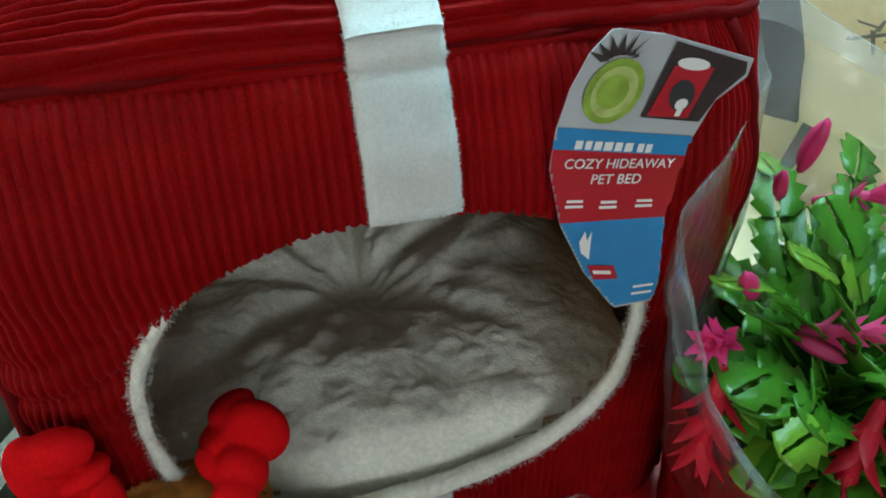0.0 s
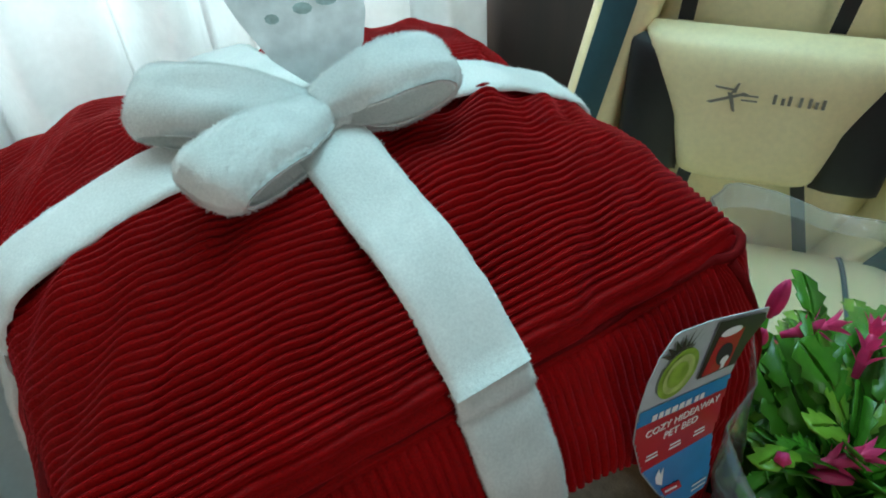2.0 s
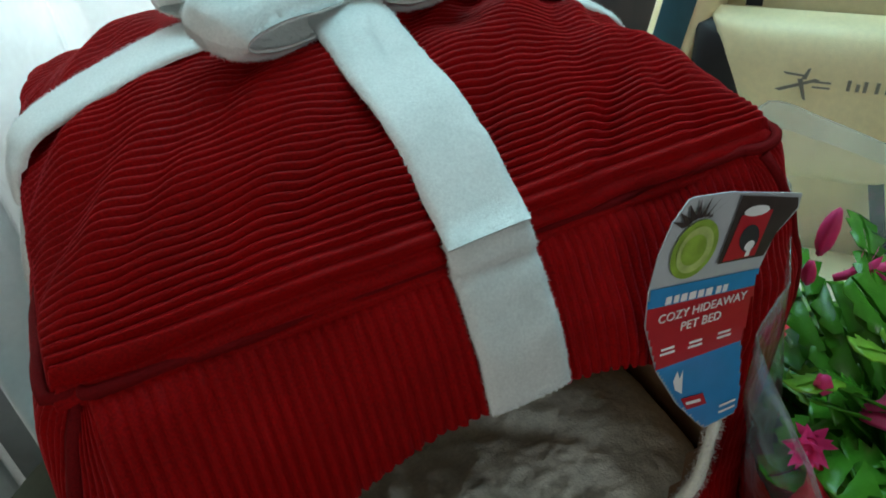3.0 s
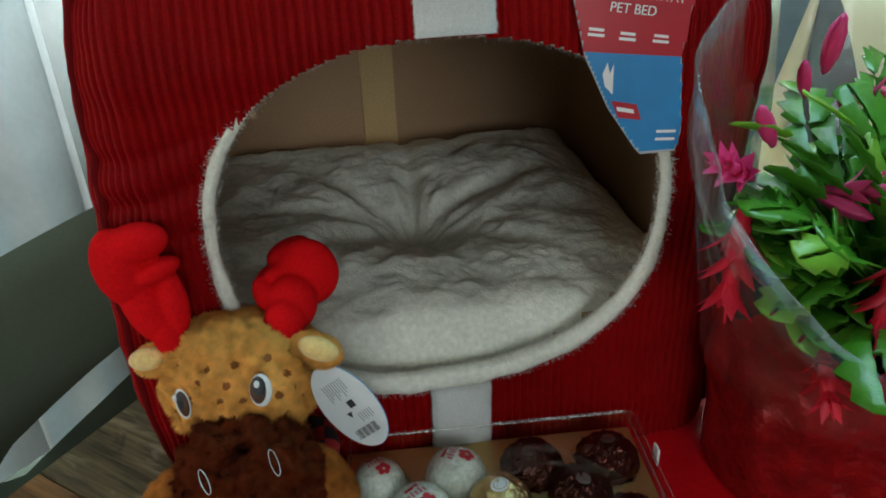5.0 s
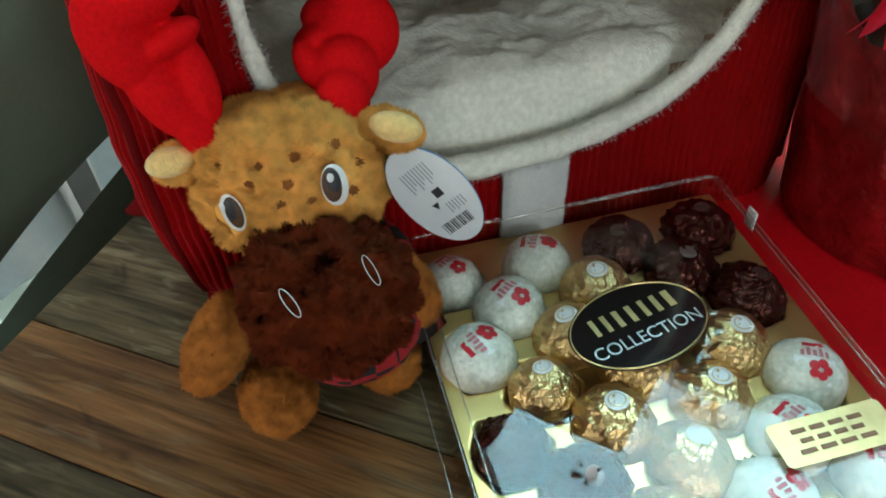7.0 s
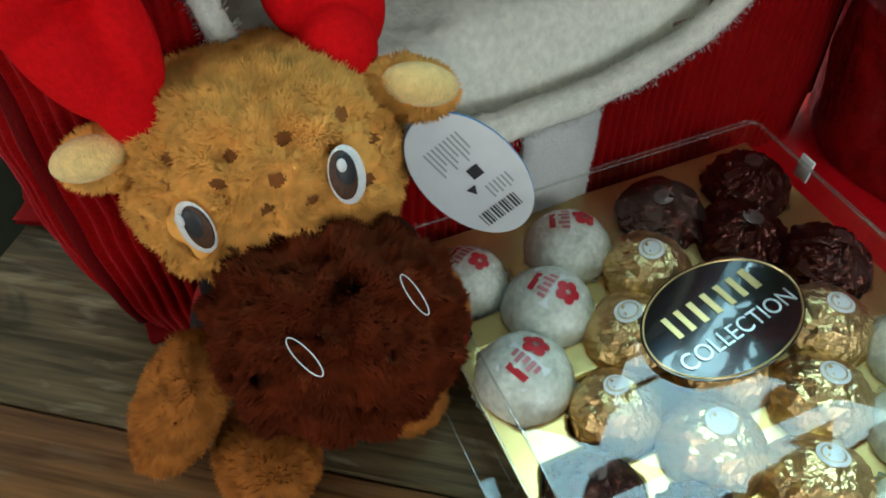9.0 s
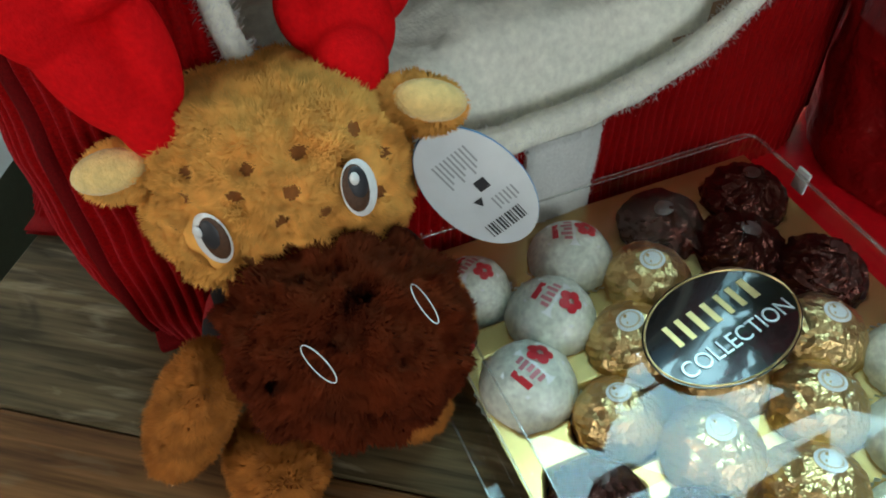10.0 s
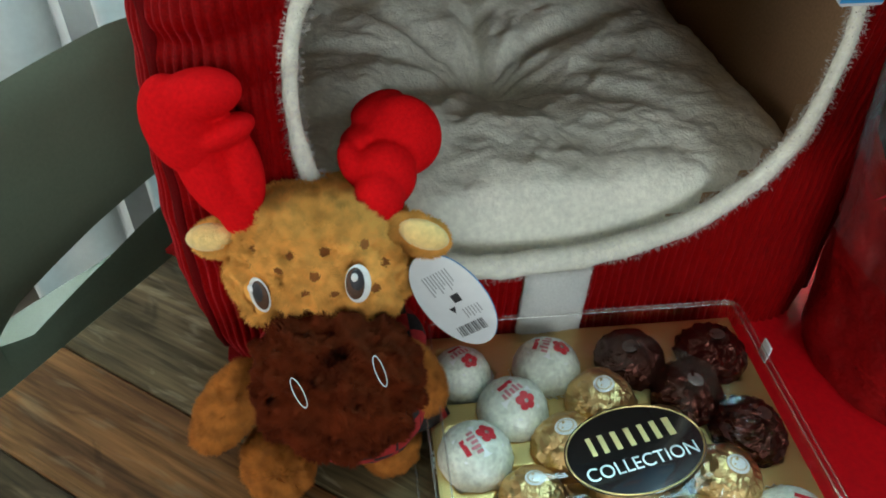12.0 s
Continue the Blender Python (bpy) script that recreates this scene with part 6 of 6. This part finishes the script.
def puffy(outline_l, outline_r, h0, h1, d0, depth, nu=24, nv=24, power=0.45):
    """A stuffed panel between two edges given as functions of height, bulging towards the front."""
    def fn(u, v):
        h = h0 + (h1 - h0) * v
        a, b = outline_l(h), outline_r(h)
        x = a + (b - a) * u
        bul = (max(0.0, 1 - (2 * u - 1) ** 4) ** power) * (max(0.0, 1 - (2 * v - 1) ** 6) ** power)
        return chair_at(x, h, d0 + depth * bul)
    def back(u, v):
        h = h0 + (h1 - h0) * v
        a, b = outline_l(h), outline_r(h)
        return chair_at(a + (b - a) * (1 - u), h, d0 - 0.004)
    return join(grid(fn, nu, nv), grid(back, nu, nv))


def lin(*pairs):
    return lambda h: float(np.interp(h, [p[0] for p in pairs], [p[1] for p in pairs]))


HL = lin((-0.22, -0.20), (-0.05, -0.285), (0.06, -0.275), (0.25, -0.236), (0.45, -0.22), (0.62, -0.15))
shell = puffy(lambda h: HL(h) + 0.01, lambda h: -HL(h) - 0.01, -0.22, 0.62, -0.085, 0.02)
part("back_shell", shell, BLACK, game)
part("backrest", puffy(lambda h: HL(h) + 0.085, lambda h: -HL(h) - 0.085, -0.20, 0.60, -0.06, 0.030), BEIGE, game)
for s in (-1, 1):
    fl = lambda h, s=s: (HL(h) if s < 0 else -HL(h) - 0.095)
    fr = lambda h, s=s: (HL(h) + 0.095 if s < 0 else -HL(h))
    bol = part("bolster", puffy(fl, fr, -0.20, 0.56, -0.06, 0.075), BEIGE, game, "cream side bolster")
    e0 = lambda h, s=s: (HL(h) + 0.016 if s < 0 else -HL(h) - 0.058)
    part("stripe", grid(lambda u, v, s=s, e0=e0: chair_at(e0(-0.16 + 0.66 * v) + 0.042 * u, -0.16 + 0.66 * v, 0.0205 - 0.004 * abs(2 * u - 1)), 4, 24), TEAL, bol, "teal leather stripe")
    i0 = lambda h, s=s: (-0.182 if s < 0 else 0.092)
    part("inner_panel", puffy(lambda h, i0=i0: i0(h), lambda h, i0=i0: i0(h) + 0.090, -0.004, 0.215, 0.0, 0.030), BLACK, game, "black leather side panel")
PLL = lin((0.0, -0.088), (0.02, -0.097), (0.10, -0.115), (0.17, -0.15), (0.218, -0.168))
pillow = part("lumbar_pillow", puffy(PLL, lambda h: -PLL(h), 0.003, 0.225, -0.005, 0.050, 30, 26, 0.35), BEIGE, game, "cream leather lumbar pillow with grey lettering shapes")
star = Vector(chair_at(-0.046, 0.154, 0.0463))
for pts in ([(-0.024, -0.012), (0.020, 0.006), (0.026, 0.004), (-0.018, -0.014)], [(-0.018, 0.012), (0.006, 0.010), (0.008, 0.007), (-0.014, 0.009)], [(0.000, 0.004), (0.010, -0.022), (0.014, -0.024), (0.006, 0.004)], [(0.004, 0.004), (0.010, 0.018), (0.013, 0.019), (0.010, 0.004)]):
    part("logo_stroke", flat(pts, star, GU, (0, 0, 1)), GREY_INK, pillow, smooth=False)
for u, w, tall in ((-0.018, 0.020, 0.0035), (-0.018, 0.020, 0.0105), (0.012, 0.004, 0.016), (0.022, 0.004, 0.012), (0.030, 0.004, 0.016), (0.043, 0.004, 0.016), (0.054, 0.004, 0.016), (0.062, 0.004, 0.012), (0.070, 0.004, 0.016)):
    y0 = 0.150 if tall > 0.011 else (0.146 + tall)
    part("logo_stroke", flat(rect(u - w / 2, -0.002, u + w / 2, tall - 0.004 if tall > 0.011 else 0.0005), chair_at(0, y0, 0.0461), GU, (0, 0, 1)), GREY_INK, pillow, smooth=False)
for u0, h0, u1, h1 in ((-0.115, 0.215, -0.10, 0.50), (0.068, 0.215, 0.10, 0.50), (0.072, 0.02, 0.122, -0.16), (-0.072, 0.02, -0.10, -0.16)):
    part("strap", grid(lambda u, v, u0=u0, h0=h0, u1=u1, h1=h1: chair_at(u0 + (u1 - u0) * v + 0.020 * (u - 0.5), h0 + (h1 - h0) * v, -0.012 + 0.004 * math.sin(3 * v)), 3, 10), BLACK, game, "black strap")


def seat_fn(u, v):
    uu, d = -0.265 + 0.53 * u, -0.04 + 0.50 * v
    edge = max(0.0, 1 - (2 * u - 1) ** 6) ** 0.4 * max(0.0, 1 - (2 * v - 1) ** 6) ** 0.4
    side = 0.022 * max(0.0, min(1, (abs(2 * u - 1) - 0.62) / 0.2))
    return chair_at(uu, -0.205 + (0.095 + side) * edge, d)


seat = part("seat", join(grid(seat_fn, 40, 36), grid(lambda u, v: chair_at(-0.265 + 0.53 * (1 - u), -0.215, -0.04 + 0.50 * v), 8, 8)), BEIGE, game, "cream leather seat")
for uu in (-0.168, 0.168):
    part("seam_stripe", tube([tuple(np.array(seat_fn((uu + 0.265) / 0.53, v / 20)) + np.array((0, 0, 0.002))) for v in range(1, 20)], 0.004, 6), TEAL, seat, "dark teal seam")
part("seat_mechanism", rbox(chair_at(0, -0.235, 0.20), (0.20, 0.24, 0.04), 0.006, turn=GTURN), BLACK_PLASTIC, game)
part("column", tube([chair_at(0, -0.255, 0.2), chair_at(0, -0.67, 0.2)], 0.026, 16), BLACK_PLASTIC, game)
for q in range(5):
    a = math.tau * q / 5
    e = Vector(chair_at(0, -0.665, 0.2)) + Vector((0.29 * math.cos(a), 0.29 * math.sin(a), -0.02))
    leg = part("base_leg", tube([chair_at(0, -0.665, 0.2), tuple(e)], lambda t: 0.028 - 0.010 * t, 10), BLACK_PLASTIC, game)
    part("caster", ellipsoid((e.x, e.y, -0.722), (0.027, 0.027, 0.027), nu=16, nv=10), BLACK_PLASTIC, leg)

# ---- grey-green plastic chair beside the table ----
gch = thing("plastic_chair", *on_table(0.16, -0.38, -TZ), "grey-green moulded plastic chair with a slotted curved back", "chair")


def shell_at(a, h):
    off = 0.128 - 0.55 * (a - 0.16) ** 2 + 0.10 * max(0.0, h)
    return on_table(a, -off, h)


def band(lo, hi, a0, a1, nu=40, nv=10, thick=0.012):
    def fn(side):
        def g(u, v):
            a = a0 + (a1 - a0) * u
            l_, h_ = lo(a), hi(a)
            h = l_ + (h_ - l_) * v
            p = np.array(shell_at(a, h))
            rnd = thick * (1 - abs(2 * v - 1) ** 8)
            return tuple(p + side * 0.5 * rnd * np.array((0.785, -0.62, 0)))
        return g
    return join(grid(fn(1), nu, nv), grid(lambda u, v: fn(-1)(1 - u, v), nu, nv))


TOPE = lin((-0.25, 0.0), (-0.1, 0.055), (0.05, 0.085), (0.16, 0.100), (0.27, 0.108), (0.40, 0.10), (0.55, 0.04))
SLU = lin((0.08, -0.085), (0.11, -0.066), (0.20, -0.046), (0.30, -0.028), (0.45, 0.0), (0.5, -0.02))
SLL = lin((0.08, -0.087), (0.11, -0.104), (0.20, -0.086), (0.30, -0.060), (0.45, -0.03), (0.5, -0.022))
part("back_band", band(SLU, TOPE, 0.08, 0.50), CHAIR_GREEN, gch)
part("lower_band", band(lambda a: SLL(a) - 0.12, SLL, 0.08, 0.50), CHAIR_GREEN, gch)
part("side_band", band(lambda a: -0.20, TOPE, -0.26, 0.08), CHAIR_GREEN, gch)
part("seat", join(grid(lambda u, v: on_table(-0.06 + 0.44 * u, -0.16 - 0.40 * v + 0.2, -0.30 + 0.02 * math.cos(6 * (u - 0.5)) * 0.5 - 0.012 * math.sin(3.1 * v)), 20, 20),
                  grid(lambda u, v: on_table(-0.06 + 0.44 * (1 - u), -0.16 - 0.40 * v + 0.2, -0.325), 10, 10)), CHAIR_GREEN, gch)
for a, b in ((-0.02, 0.02), (0.34, 0.02), (-0.02, -0.30), (0.34, -0.30)):
    part("leg", tube([on_table(a, b, -0.32), on_table(a + 0.02 * np.sign(a - 0.1), b, -TZ + 0.001)], lambda t: 0.016 - 0.004 * t, 10), CHAIR_GREEN, gch)
